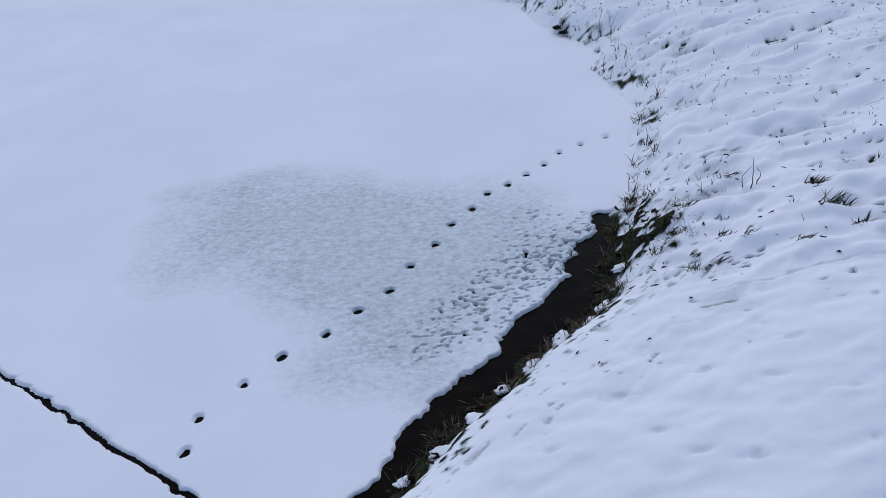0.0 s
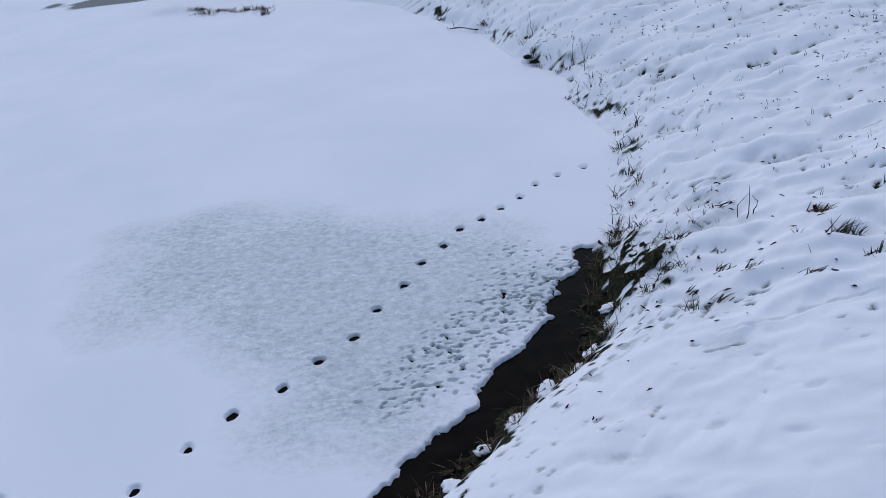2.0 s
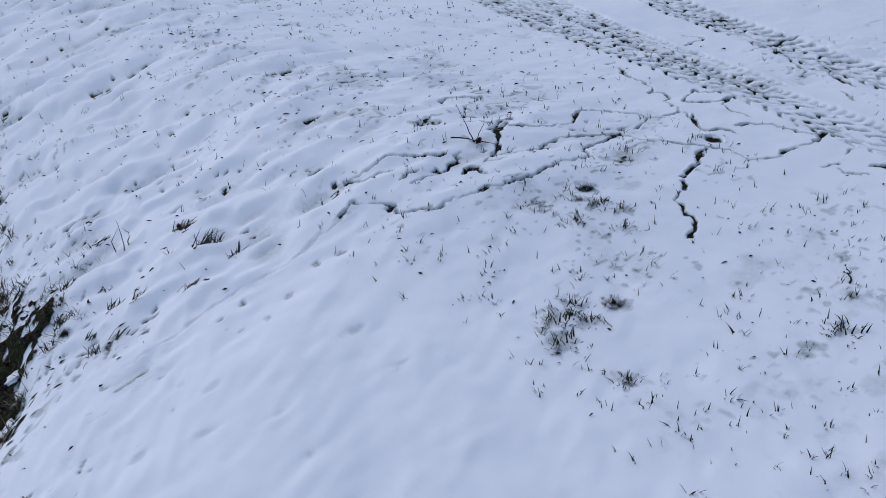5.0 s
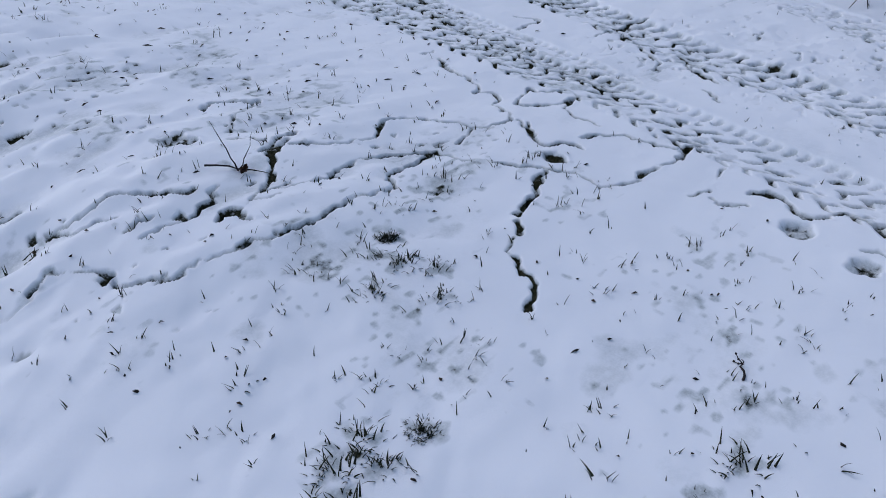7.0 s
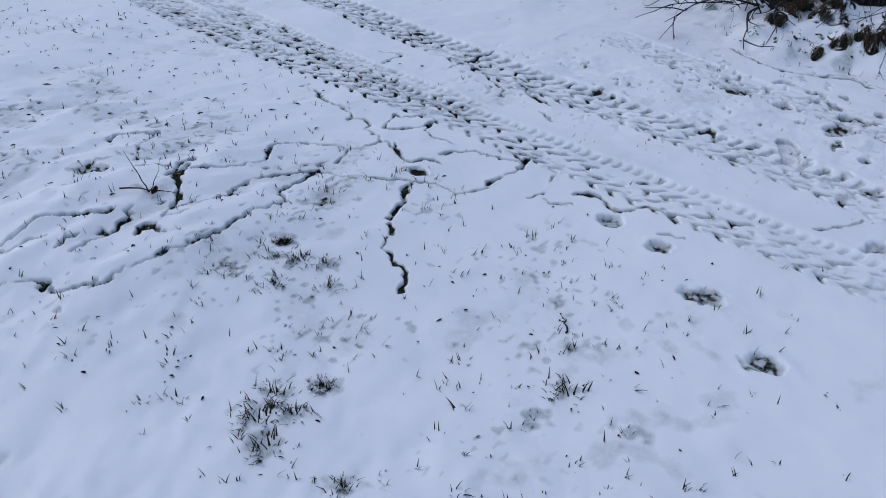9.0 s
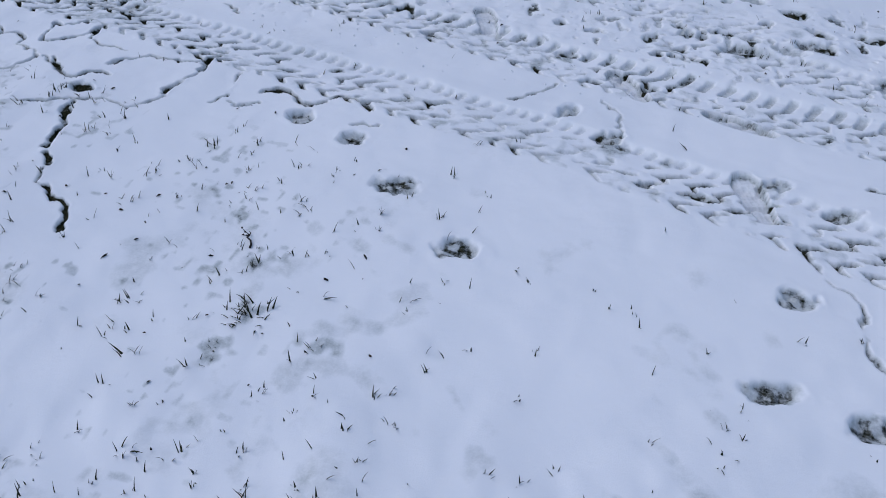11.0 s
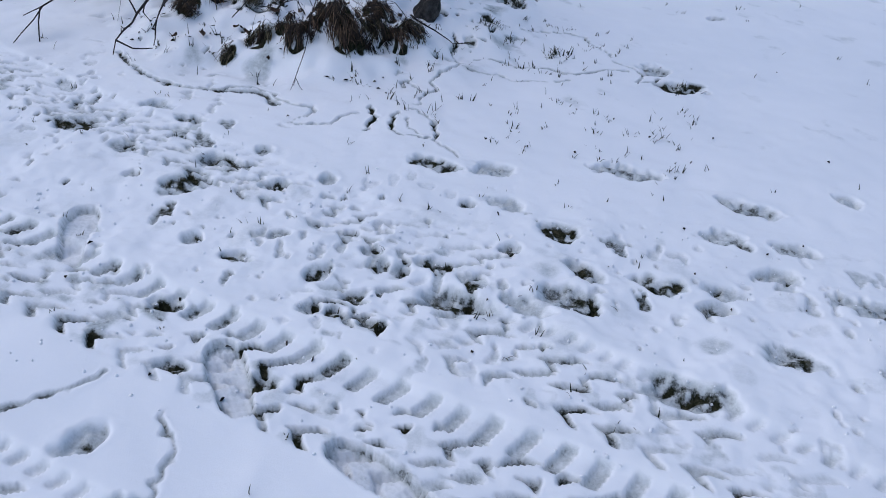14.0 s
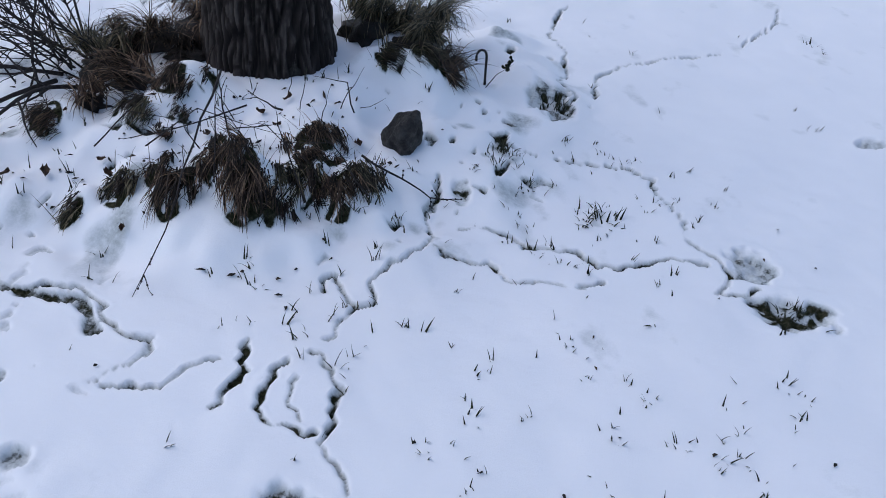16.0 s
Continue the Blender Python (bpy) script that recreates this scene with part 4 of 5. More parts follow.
def blade(bm, foot, turn, lean, long, wide, droop=0.5, steps=3):
    """One grass blade: a tapering three-sided sliver that bends over."""
    out = Vector((math.cos(turn), math.sin(turn), 0))
    side = Vector((-out.y, out.x, 0))
    p, angle, last = Vector(foot), lean, None
    for k in range(steps + 1):
        w = wide * (1 - k / steps) ** 0.7 + 0.0002
        ring = [bm.verts.new(p + side * w), bm.verts.new(p - side * w), bm.verts.new(p + out * w * 0.7)]
        if last:
            for i in range(3):
                bm.faces.new((last[i], last[(i + 1) % 3], ring[(i + 1) % 3], ring[i]))
        last = ring
        p = p + (out * math.sin(angle) + Vector((0, 0, 1)) * math.cos(angle)) * (long / steps)
        angle += droop / steps * 2


def tuft_bm(rng, count, radius, tall, wide=0.0016, lean=0.7, droop=0.6):
    bm = bmesh.new()
    for _ in range(count):
        r, a = radius * rng.random() ** rng.choice((0.5, 0.5, 1.2)), rng.gauss(0, 1.2) if rng.random() < 0.7 else rng.random() * 6.283
        blade(bm, (r * math.cos(a), r * math.sin(a), -0.012), a + rng.gauss(0, 1.4), lean * (0.15 + 0.85 * r / radius) * rng.uniform(0.4, 1.3), tall * rng.uniform(0.45, 1.2), wide * rng.uniform(0.7, 1.4), droop * rng.uniform(0.2, 1.5))
    return bm


def wander(rng, start, way, long, steps, jitter, sag=0.0):
    p, d, out = Vector(start), Vector(way).normalized(), [Vector(start)]
    for _ in range(steps):
        d = (d + Vector((rng.gauss(0, jitter), rng.gauss(0, jitter), rng.gauss(0, jitter) - sag))).normalized()
        p = p + d * long / steps
        out.append(p.copy())
    return out


def stem_bm(rng, points, thick, twigs=0, twig_long=0.1, buds=False):
    bm = bmesh.new()
    n = len(points)
    tube(bm, points, [thick * (1 - 0.75 * k / (n - 1)) for k in range(n)], 6)
    for _ in range(twigs):
        k = rng.randrange(1, n - 1)
        d = (points[k + 1] - points[k]).normalized()
        w = wander(rng, points[k], d + Vector((rng.gauss(0, 0.6), rng.gauss(0, 0.6), rng.gauss(0.1, 0.5))), twig_long * rng.uniform(0.5, 1.3), 4, 0.18)
        tube(bm, w, [thick * 0.5 * (1 - 0.15 * i) for i in range(5)], 4)
    return bm


rng = random.Random(11)

# ---- the tree ----
def tree():
    base = new("tree")
    base.location = (*TRUNK, ground_at(*TRUNK) - 0.10)
    n_a, n_z, top = 260, 170, 4.6
    bm = bmesh.new()
    layer = bm.verts.layers.float.new("ridge")
    rows = []
    for k in range(n_z + 1):
        z = top * (k / n_z) ** 1.7
        r0 = 0.212 + 0.040 * math.exp(-z / 0.12) - 0.022 * z
        row = []
        for i in range(n_a):
            a = 2 * math.pi * i / n_a
            wob = a + 0.06 * noise.noise((3 * math.cos(a), 3 * math.sin(a), z * 1.6))
            bend = 0.25 * noise.noise((2 * math.cos(a), 2 * math.sin(a), z * 4))
            plates = noise.noise((6.6 * math.cos(wob + bend), 6.6 * math.sin(wob + bend), z * 2.6))
            split = noise.noise((17 * math.cos(wob) + 5, 17 * math.sin(wob), z * 5.0))
            cross = noise.noise((5 * math.cos(wob), 5 * math.sin(wob) + 9, z * 12))
            fine = noise.noise((26 * math.cos(wob), 26 * math.sin(wob), z * 15))
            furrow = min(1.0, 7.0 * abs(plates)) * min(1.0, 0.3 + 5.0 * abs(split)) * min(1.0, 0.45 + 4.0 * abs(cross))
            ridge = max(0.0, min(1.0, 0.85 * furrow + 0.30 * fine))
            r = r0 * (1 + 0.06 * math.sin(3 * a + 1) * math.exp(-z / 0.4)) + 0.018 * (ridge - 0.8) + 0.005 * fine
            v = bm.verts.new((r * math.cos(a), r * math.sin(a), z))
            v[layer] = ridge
            row.append(v)
        rows.append(row)
    for a, b in zip(rows[:-1], rows[1:]):
        for i in range(n_a):
            bm.faces.new((a[i], a[(i + 1) % n_a], b[(i + 1) % n_a], b[i]))
    bm.faces.new(rows[-1])
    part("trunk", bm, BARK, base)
    for k in range(9):
        z, a = 2.6 + 0.23 * k, 2.4 * k
        way = Vector((math.cos(a), math.sin(a), 0.9))
        line = wander(rng, (0.08 * math.cos(a), 0.08 * math.sin(a), z), way, 2.2 - 0.1 * k, 9, 0.13, -0.03)
        part("limb", stem_bm(rng, line, 0.055 - 0.003 * k, 16, 0.75), TWIG, base)
    return tagged(base, "old tree with dark furrowed bark rising from a snowy grass mound", "tree")


tree()

# ---- tussocks of withered grass on the mound ----
def tussock(x, y, count, radius, tall, label, mat=None):
    """Withered grass in locks that rise a little and then hang down, mostly down the slope of the mound, over a
    blackened root lump.
    """
    thing = new("grass_tussock")
    thing.location = (x, y, ground_at(x, y) - 0.01)
    down = math.atan2(y - TRUNK[1], x - TRUNK[0])
    bm = bmesh.new()
    for _ in range(max(5, count // 12)):
        r, a = radius * math.sqrt(rng.random()), rng.random() * 6.283
        turn = rng.gauss(down, 0.9) if rng.random() < 0.8 else rng.random() * 6.283
        rise, long, lean, droop = tall * rng.uniform(0.15, 0.5), tall * rng.uniform(0.6, 1.2), rng.uniform(0.5, 1.3), rng.uniform(0.5, 1.3)
        for _ in range(rng.randrange(12, 30)):
            foot = (r * math.cos(a) + rng.gauss(0, 0.012), r * math.sin(a) + rng.gauss(0, 0.012), rise + rng.gauss(0, 0.008))
            blade(bm, foot, turn + rng.gauss(0, 0.22), lean + rng.gauss(0, 0.15), long * rng.uniform(0.6, 1.15), rng.uniform(0.0016, 0.0032), droop + rng.gauss(0, 0.12), 4)
    for _ in range(count // 7):
        r, a = radius * math.sqrt(rng.random()), rng.random() * 6.283
        blade(bm, (r * math.cos(a), r * math.sin(a), 0), rng.random() * 6.283, rng.uniform(0.0, 0.7), tall * rng.uniform(0.6, 1.3), rng.uniform(0.0010, 0.0018), rng.uniform(0.1, 0.6), 4)
    part("foliage", bm, mat or TUSSOCK_BLADE, thing)
    # Root lump, coloured near black so that the gaps between locks look shaded.
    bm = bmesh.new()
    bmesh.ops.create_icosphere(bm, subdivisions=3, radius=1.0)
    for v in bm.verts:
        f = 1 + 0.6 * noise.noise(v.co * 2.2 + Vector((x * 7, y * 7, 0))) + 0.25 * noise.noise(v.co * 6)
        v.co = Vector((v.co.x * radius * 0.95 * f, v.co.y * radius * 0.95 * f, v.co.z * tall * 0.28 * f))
    part("root_clump", bm, ROOT_SHADE, thing, "dark matted roots, blackened as shade between the grass locks")
    return tagged(thing, label, "grass", "tussocks round the tree")


BROWN = "withered brown grass tussock hanging over the snowy mound"
OLIVE = "dark olive grass tussock half buried in snow"
for x, y, count, radius, tall, label, mat in (
        (7.05, 1.84, 200, 0.10, 0.18, OLIVE, TUSSOCK_BLADE), (7.22, 1.82, 150, 0.09, 0.18, BROWN, DRY_BLADE), (6.98, 1.70, 130, 0.07, 0.16, BROWN, DRY_BLADE), (6.84, 1.74, 90, 0.06, 0.12, BROWN, DRY_BLADE), (7.20, 1.64, 150, 0.08, 0.14, BROWN, DARK_BLADE), (7.38, 1.74, 160, 0.10, 0.18, BROWN, DRY_BLADE),
        (7.62, 1.02, 150, 0.08, 0.17, OLIVE, TUSSOCK_BLADE), (7.78, 1.10, 190, 0.11, 0.22, OLIVE, TUSSOCK_BLADE), (7.66, 1.22, 200, 0.10, 0.24, OLIVE, TUSSOCK_BLADE), (7.62, 0.90, 110, 0.06, 0.14, BROWN, DRY_BLADE)):
    tussock(x, y, count, radius, tall, label, mat)


def drape(x, y, wide, high, label, mat):
    """Long withered grass hanging in combed locks down the lower face of a snow cushion."""
    thing = new("hanging_grass")
    away = math.hypot(TRUNK[0] - x, TRUNK[1] - y)
    ux, uy = (TRUNK[0] - x) / away, (TRUNK[1] - y) / away
    ox, oy = x + 0.03 * ux, y + 0.03 * uy
    z0 = ground_at(ox, oy)
    thing.location = (ox, oy, z0)
    down = math.atan2(-uy, -ux)
    bm, under = bmesh.new(), bmesh.new()
    # Locks hang from an uneven upper edge close against the snow face, some combed together, some straying.
    for _ in range(int(wide / (0.0036 if high > 0.045 else 0.008))):
        side, back = rng.uniform(-0.62, 0.62) * wide, rng.uniform(-0.02, 0.025)
        px, py = side * -uy + back * ux, side * ux + back * uy
        stray = rng.random() < 0.18
        turn = down + rng.gauss(0, 0.9 if stray else 0.28)
        lean, droop = (rng.uniform(0.6, 1.5), rng.uniform(0.3, 0.8)) if stray else (rng.uniform(1.55, 2.15), rng.uniform(0.15, 0.5))
        long = (0.75 * high + 0.025) * rng.uniform(0.3, 1.25) * (1 - 0.5 * abs(side) / wide)
        # Half the locks take a darker colour, painting shade into the gaps.
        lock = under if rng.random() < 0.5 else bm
        for _ in range(rng.randrange(5, 13)):
            qx, qy = px + rng.gauss(0, 0.006), py + rng.gauss(0, 0.006)
            blade(lock, (qx, qy, ground_at(ox + qx, oy + qy) - z0 + rng.uniform(0.0, 0.022)), turn + rng.gauss(0, 0.16), lean + rng.gauss(0, 0.15), long * rng.uniform(0.5, 1.15), rng.uniform(0.0010, 0.0026), droop + rng.gauss(0, 0.15), 4)
    for _ in range(int(wide * 90)):
        side, back = rng.uniform(-0.6, 0.6) * wide, rng.uniform(-0.04, 0.05)
        px, py = side * -uy + back * ux, side * ux + back * uy
        blade(bm, (px, py, ground_at(ox + px, oy + py) - z0 - 0.004), rng.random() * 6.283, rng.uniform(0.0, 0.9), rng.uniform(0.03, 0.11), rng.uniform(0.0008, 0.0015), rng.uniform(0.0, 0.6), 4)
    part("under_locks", under, DARK_BLADE, thing, "grass locks coloured dark as the shaded gaps")
    part("foliage", bm, mat, thing)
    return tagged(thing, label, "grass", "hanging grass on the mound")


for n, (x, y, w, h) in enumerate(DRAPES):
    brown = n not in (1, 4, 6, 9, 11, 15, 19, 20)
    drape(x, y, w, h, "withered brown grass hanging down a snow cushion" if brown else "dark olive grass hanging down a snow cushion", DRY_BLADE if brown else TUSSOCK_BLADE)

# ---- the bare shrub beside the tree ----
def shrub(x, y, aims, label):
    thing = new("bare_shrub")
    thing.location = (x, y, ground_at(x, y) - 0.02)
    for ax, ay, az, thick, twigs in aims:
        way = Vector((ax - x, ay - y, az))
        line = wander(rng, (rng.gauss(0, 0.10), rng.gauss(0, 0.10), 0), way + Vector((0, 0, 0.35 * way.length)), way.length * 1.08, 9, 0.10, 0.075)
        part("stem", stem_bm(rng, line, thick, twigs, 0.26), TWIG, thing)
    return tagged(thing, label, "shrub")


aims = [(6.26, 2.05, 0.02, 0.0085, 6), (6.47, 2.43, 0.02, 0.008, 8), (6.35, 2.25, 0.12, 0.007, 9), (6.30, 1.85, 0.03, 0.0085, 5)]
for _ in range(19):
    aims.append((rng.uniform(6.45, 7.4), rng.uniform(2.1, 3.0), rng.uniform(0.1, 0.65), rng.uniform(0.0030, 0.0055), rng.randrange(12, 20)))
shrub(6.98, 1.95, aims, "bare dark twiggy shrub leaning out over the snow")


# ---- grass tufts and single blades on the lawn ----
def grass_tuft(count, radius, tall, label):
    thing = new("grass_tuft")
    part("foliage", tuft_bm(rng, count, radius, tall, 0.0024, 0.8, 0.5), GREEN_BLADE, thing)
    return tagged(thing, label, "grass", "tufts on the lawn")


SPARSE = grass_tuft(10, 0.03, 0.042, "few short dark grass blades poking through the snow")
THICK = grass_tuft(46, 0.062, 0.044, "dark green grass tuft poking through thin snow")
DENSE = grass_tuft(420, 0.044, 0.027, "dense dark green clump of grass in the snow")
SINGLE = grass_tuft(3, 0.012, 0.05, "two or three thin dark grass stalks in the snow")
homes = [(DENSE, [(2.56, 1.90), (3.06, 2.54), (0.74, 7.95), (0.70, 8.06)]),
         (THICK, [(2.98, 2.42), (3.05, 2.32), (2.95, 2.22), (2.84, 2.38), (2.44, 1.98), (2.33, 1.98), (2.26, 1.88), (2.40, 1.92), (7.21, 0.18), (7.30, 0.54), (2.98, 1.27), (7.04, -0.41), (2.28, 1.58), (7.75, 0.52),
                  (1.04, 7.57), (0.74, 8.49), (0.3, 9.5), (-0.15, 10.2), (1.0, 6.76), (0.95, 6.9), (1.12, 5.5), (1.16, 5.9), (0.95, 4.33), (1.02, 4.2)]),
         (SPARSE, [(2.59, 2.09), (2.35, 2.35), (2.25, 2.20), (2.83, 1.30), (2.91, 1.03), (2.18, 2.27), (2.91, 1.60), (7.22, 0.42), (6.44, 0.84), (6.54, -0.16), (6.40, -0.11), (6.29, 0.17), (6.44, -0.26), (6.18, 0.23),
                   (2.75, 2.6), (3.2, 2.6), (2.6, 2.5), (2.9, 2.0), (3.3, 1.9), (6.63, 0.07), (6.73, -0.42), (1.36, 4.12), (1.29, 3.72), (1.75, 3.34), (2.05, 1.75), (2.7, 1.1), (3.5, 1.55), (8.1, -0.3), (6.95, 0.28), (8.35, -0.62), (8.9, -0.2)]),
         (SINGLE, [(6.40, 0.95), (6.35, 0.7), (6.5, 0.4), (2.45, 1.3), (2.7, 1.5), (3.1, 1.1), (2.2, 1.35), (3.4, 0.6), (4.25, 0.2), (6.8, -0.1), (7.0, -0.3), (2.0, 2.6)])]
for proto, places in homes:
    for n, (x, y) in enumerate(places):
        m = Matrix.Translation((x, y, ground_at(x, y))) @ pose(0, 0, 0, 0, 0, rng.random() * 360) @ Matrix.Scale(rng.uniform(0.8, 1.25), 4)
        if n == 0:
            proto.matrix_basis = m
        else:
            copied = copy_thing(proto, m)
            copied.scale = [rng.uniform(0.8, 1.25)] * 3


def scatter():
    """Single blades all over the lawn, thick in some spots; nobody could count them."""
    bm = bmesh.new()
    zones = [(1900, 2.0, 3.9, 0.7, 3.4, 0.1, 1.0), (1500, 0.9, 4.8, 3.2, 8.0, 0.0, 1.1), (240, 6.1, 7.0, -0.5, 0.5, 0.12, 0.95), (260, 6.9, 7.6, -0.1, 0.6, 0.1, 0.85), (700, 3.0, 9.0, -1.2, 3.5, 0.5, 0.8), (260, 4.8, 6.2, -0.8, 2.0, 0.3, 0.8), (420, 6.25, 7.4, 0.5, 2.2, 0.0, 1.3), (420, 2.1, 3.5, -0.7, 0.9, 0.25, 0.8)]
    for count, x0, x1, y0, y1, level, size in zones:
        for _ in range(count):
            x, y = rng.uniform(x0, x1), rng.uniform(y0, y1)
            if rng.random() > 0.16 + 0.8 * max(0.0, float(grid_noise(np.array(x), np.array(y), 0.30, 301)) + 0.5 * float(grid_noise(np.array(x), np.array(y), 0.1, 302)) - level) or float(to_line(np.array(x), np.array(y), BANK)[0]) < 0.1:
                continue
            for _ in range(rng.choice((1, 1, 2, 3, 4))):
                px, py = x + rng.gauss(0, 0.006), y + rng.gauss(0, 0.006)
                blade(bm, (px, py, ground_at(px, py) - 0.004), rng.random() * 6.283, rng.uniform(0.0, 0.75), size * rng.uniform(0.012, 0.042), rng.uniform(0.0014, 0.0026), rng.uniform(0, 0.5))
    ob = part("grass_blades", bm, GREEN_BLADE)
    return tagged(ob, "scattered short dark grass blades poking through the snow", "grass", kind="stuff")


scatter()

def snow_crumbs():
    """Loose crumbs of snow thrown up over the trodden ground beside the wheel tracks."""
    bm = bmesh.new()
    for count, x0, x1, y0, y1 in ((650, 4.5, 5.8, -1.2, 2.4),):
        for _ in range(count):
            x, y = rng.uniform(x0, x1), rng.uniform(y0, y1)
            size = rng.uniform(0.002, 0.007)
            m = pose(x, y, ground_at(x, y) + 0.2 * size, rng.uniform(0, 360), rng.uniform(0, 360), rng.uniform(0, 360))
            lump = [bm.verts.new(m @ Vector((size * a * rng.uniform(0.6, 1.3), size * b * rng.uniform(0.6, 1.3), size * c * rng.uniform(0.5, 1.1)))) for a, b, c in ((1, 0, 0), (-1, 0, 0), (0, 1, 0), (0, -1, 0), (0, 0, 1), (0, 0, -1))]
            for a, b in ((0, 2), (2, 1), (1, 3), (3, 0)):
                bm.faces.new((lump[a], lump[b], lump[4]))
                bm.faces.new((lump[b], lump[a], lump[5]))
    return tagged(part("snow_crumbs", bm, CAP_SNOW), "loose white crumbs of snow beside tracks and prints", "snow", kind="stuff")


snow_crumbs()

# ---- twigs and stalks ----
def twig(points, thick, label, twigs=0, twig_long=0.06, name="twig", mat=None):
    """A twig through points given as x, y and height over the ground."""
    thing = new(name)
    x0, y0, _ = points[0]
    z0 = ground_at(x0, y0)
    thing.location = (x0, y0, z0)
    line = [Vector((x - x0, y - y0, ground_at(x, y) + h - z0)) for x, y, h in points]
    dense = []
    for a, b in zip(line[:-1], line[1:]):
        for k in range(3):
            p = a.lerp(b, k / 3)
            dense.append(p + Vector((rng.gauss(0, 1), rng.gauss(0, 1), rng.gauss(0, 0.5))) * (0.003 if dense else 0.0))
    dense.append(line[-1])
    part("stem", stem_bm(rng, dense, thick, 0), mat or TWIG, thing)
    for _ in range(twigs):
        k = rng.randrange(2, len(dense) - 1)
        d = (dense[k] - dense[k - 1]).normalized()
        w = wander(rng, dense[k], d + Vector((rng.gauss(0, 0.7), rng.gauss(0, 0.7), rng.gauss(0.2, 0.5))), twig_long * rng.uniform(0.5, 1.2), 4, 0.15)
        bm = bmesh.new()
        tube(bm, w, [thick * 0.5 * (1 - 0.16 * i) for i in range(5)], 5)
        for p in (w[-1], w[2]):
            bmesh.ops.create_icosphere(bm, subdivisions=1, radius=thick * 0.9, matrix=Matrix.Translation(p))
        part("side_shoot", bm, TWIG, thing)
    return tagged(thing, label, "twig")


twig([(6.74, 1.13, 0.20), (6.56, 1.10, 0.17), (6.40, 1.08, 0.09), (6.25, 1.07, 0.004)], 0.0035, "thin dark twig with dried berries arching down to the snow", 6, 0.05)
twig([(6.90, 0.80, 0.03), (6.95, 0.70, 0.03), (6.98, 0.62, 0.02), (7.00, 0.54, 0.015)], 0.004, "budded dark twig lying on the snow", 5, 0.03)
twig([(6.80, 1.18, 0.05), (6.80, 1.19, 0.18), (6.79, 1.19, 0.30)], 0.003, "upright bare stalk rising from the tussocks", 2, 0.06)
twig([(6.72, 1.22, 0.05), (6.70, 1.24, 0.14), (6.69, 1.26, 0.20)], 0.0022, "thin bent bare stalk in the snow", 2, 0.05)
for x, y, dx, dy, h in ((7.12, 1.20, 0.03, -0.02, 0.13), (7.14, 1.02, 0.05, -0.06, 0.15), (7.18, 0.98, 0.02, -0.09, 0.11), (7.04, 1.10, 0.02, -0.03, 0.17), (6.98, 1.30, -0.04, 0.06, 0.13), (7.0, 1.0, 0.05, -0.01, 0.12), (7.1, 1.32, 0.02, 0.02, 0.1)):
    twig([(x, y, -0.01), (x + dx / 2, y + dy / 2, h / 2), (x + dx, y + dy, h)], 0.0018, "thin withered stalk standing in snow before the tree", 0)
twig([(7.06, 0.92, 0.09), (7.14, 0.99, 0.10), (7.12, 1.10, 0.09)], 0.0028, "thin bent stick before the trunk", 0)
twig([(6.82, 1.12, 0.16), (6.70, 1.28, 0.13), (6.62, 1.40, 0.07)], 0.003, "withered stem across the tussocks", 3, 0.06)
twig([(6.75, 0.95, 0.19), (6.82, 1.05, 0.20), (6.90, 1.18, 0.16)], 0.003, "withered stem across the tussocks", 3, 0.06)
for x, y, dx, dy, h in ((6.60, 1.30, 0.16, -0.34, 0.15), (6.70, 0.86, 0.12, 0.26, 0.14), (6.86, 1.20, -0.10, -0.36, 0.13), (6.58, 1.06, 0.22, 0.10, 0.13), (6.62, 1.52, 0.18, -0.22, 0.12), (6.80, 0.72, 0.02, 0.30, 0.12)):
    twig([(x, y, h * 0.4), (x + 0.4 * dx, y + 0.4 * dy, h), (x + dx, y + dy, h * 0.7)], 0.0024, "thin withered stem lying across the tussocks", 3, 0.06)
twig([(7.70, 1.15, 0.20), (7.86, 1.00, 0.32), (8.0, 0.8, 0.36)], 0.0035, "bare twig leaning out beside the trunk", 4, 0.07)
twig([(2.94, 3.14, -0.01), (2.93, 3.17, 0.07), (2.90, 3.20, 0.17)], 0.0030, "small forked dark twig standing in the snow", 0)
twig([(2.94, 3.14, 0.0), (2.98, 3.13, 0.06), (3.01, 3.13, 0.12)], 0.0024, "side of a forked dark twig in the snow", 0)
twig([(2.85, 3.20, 0.03), (2.94, 3.14, 0.012), (3.02, 3.05, 0.012)], 0.004, "dark twig lying on the snow", 2, 0.05)
for x, y, h in ((1.45, 3.94, 0.15), (1.42, 3.97, 0.10), (1.48, 3.95, 0.08), (0.76, 8.5, 0.22), (1.04, 7.6, 0.2), (1.10, 7.3, 0.16), (1.0, 6.8, 0.14), (1.15, 6.75, 0.12)):
    twig([(x, y, -0.01), (x + rng.gauss(0, 0.02), y + rng.gauss(0, 0.02), h * 0.6), (x + rng.gauss(0, 0.03), y + rng.gauss(0, 0.03), h)], 0.0028, "short dark reed stalk on the snowy bank", 0, name="reed_stalk")
twig([(0.25, 9.45, 0.01), (0.05, 9.65, 0.05), (-0.1, 9.85, 0.02)], 0.007, "dark branch lying at the edge of the ice", 3, 0.15)
twig([(3.22, 1.40, 0.004), (3.26, 1.42, 0.012), (3.29, 1.44, 0.006)], 0.004, "short dark twig lying on the snow", 2, 0.03)
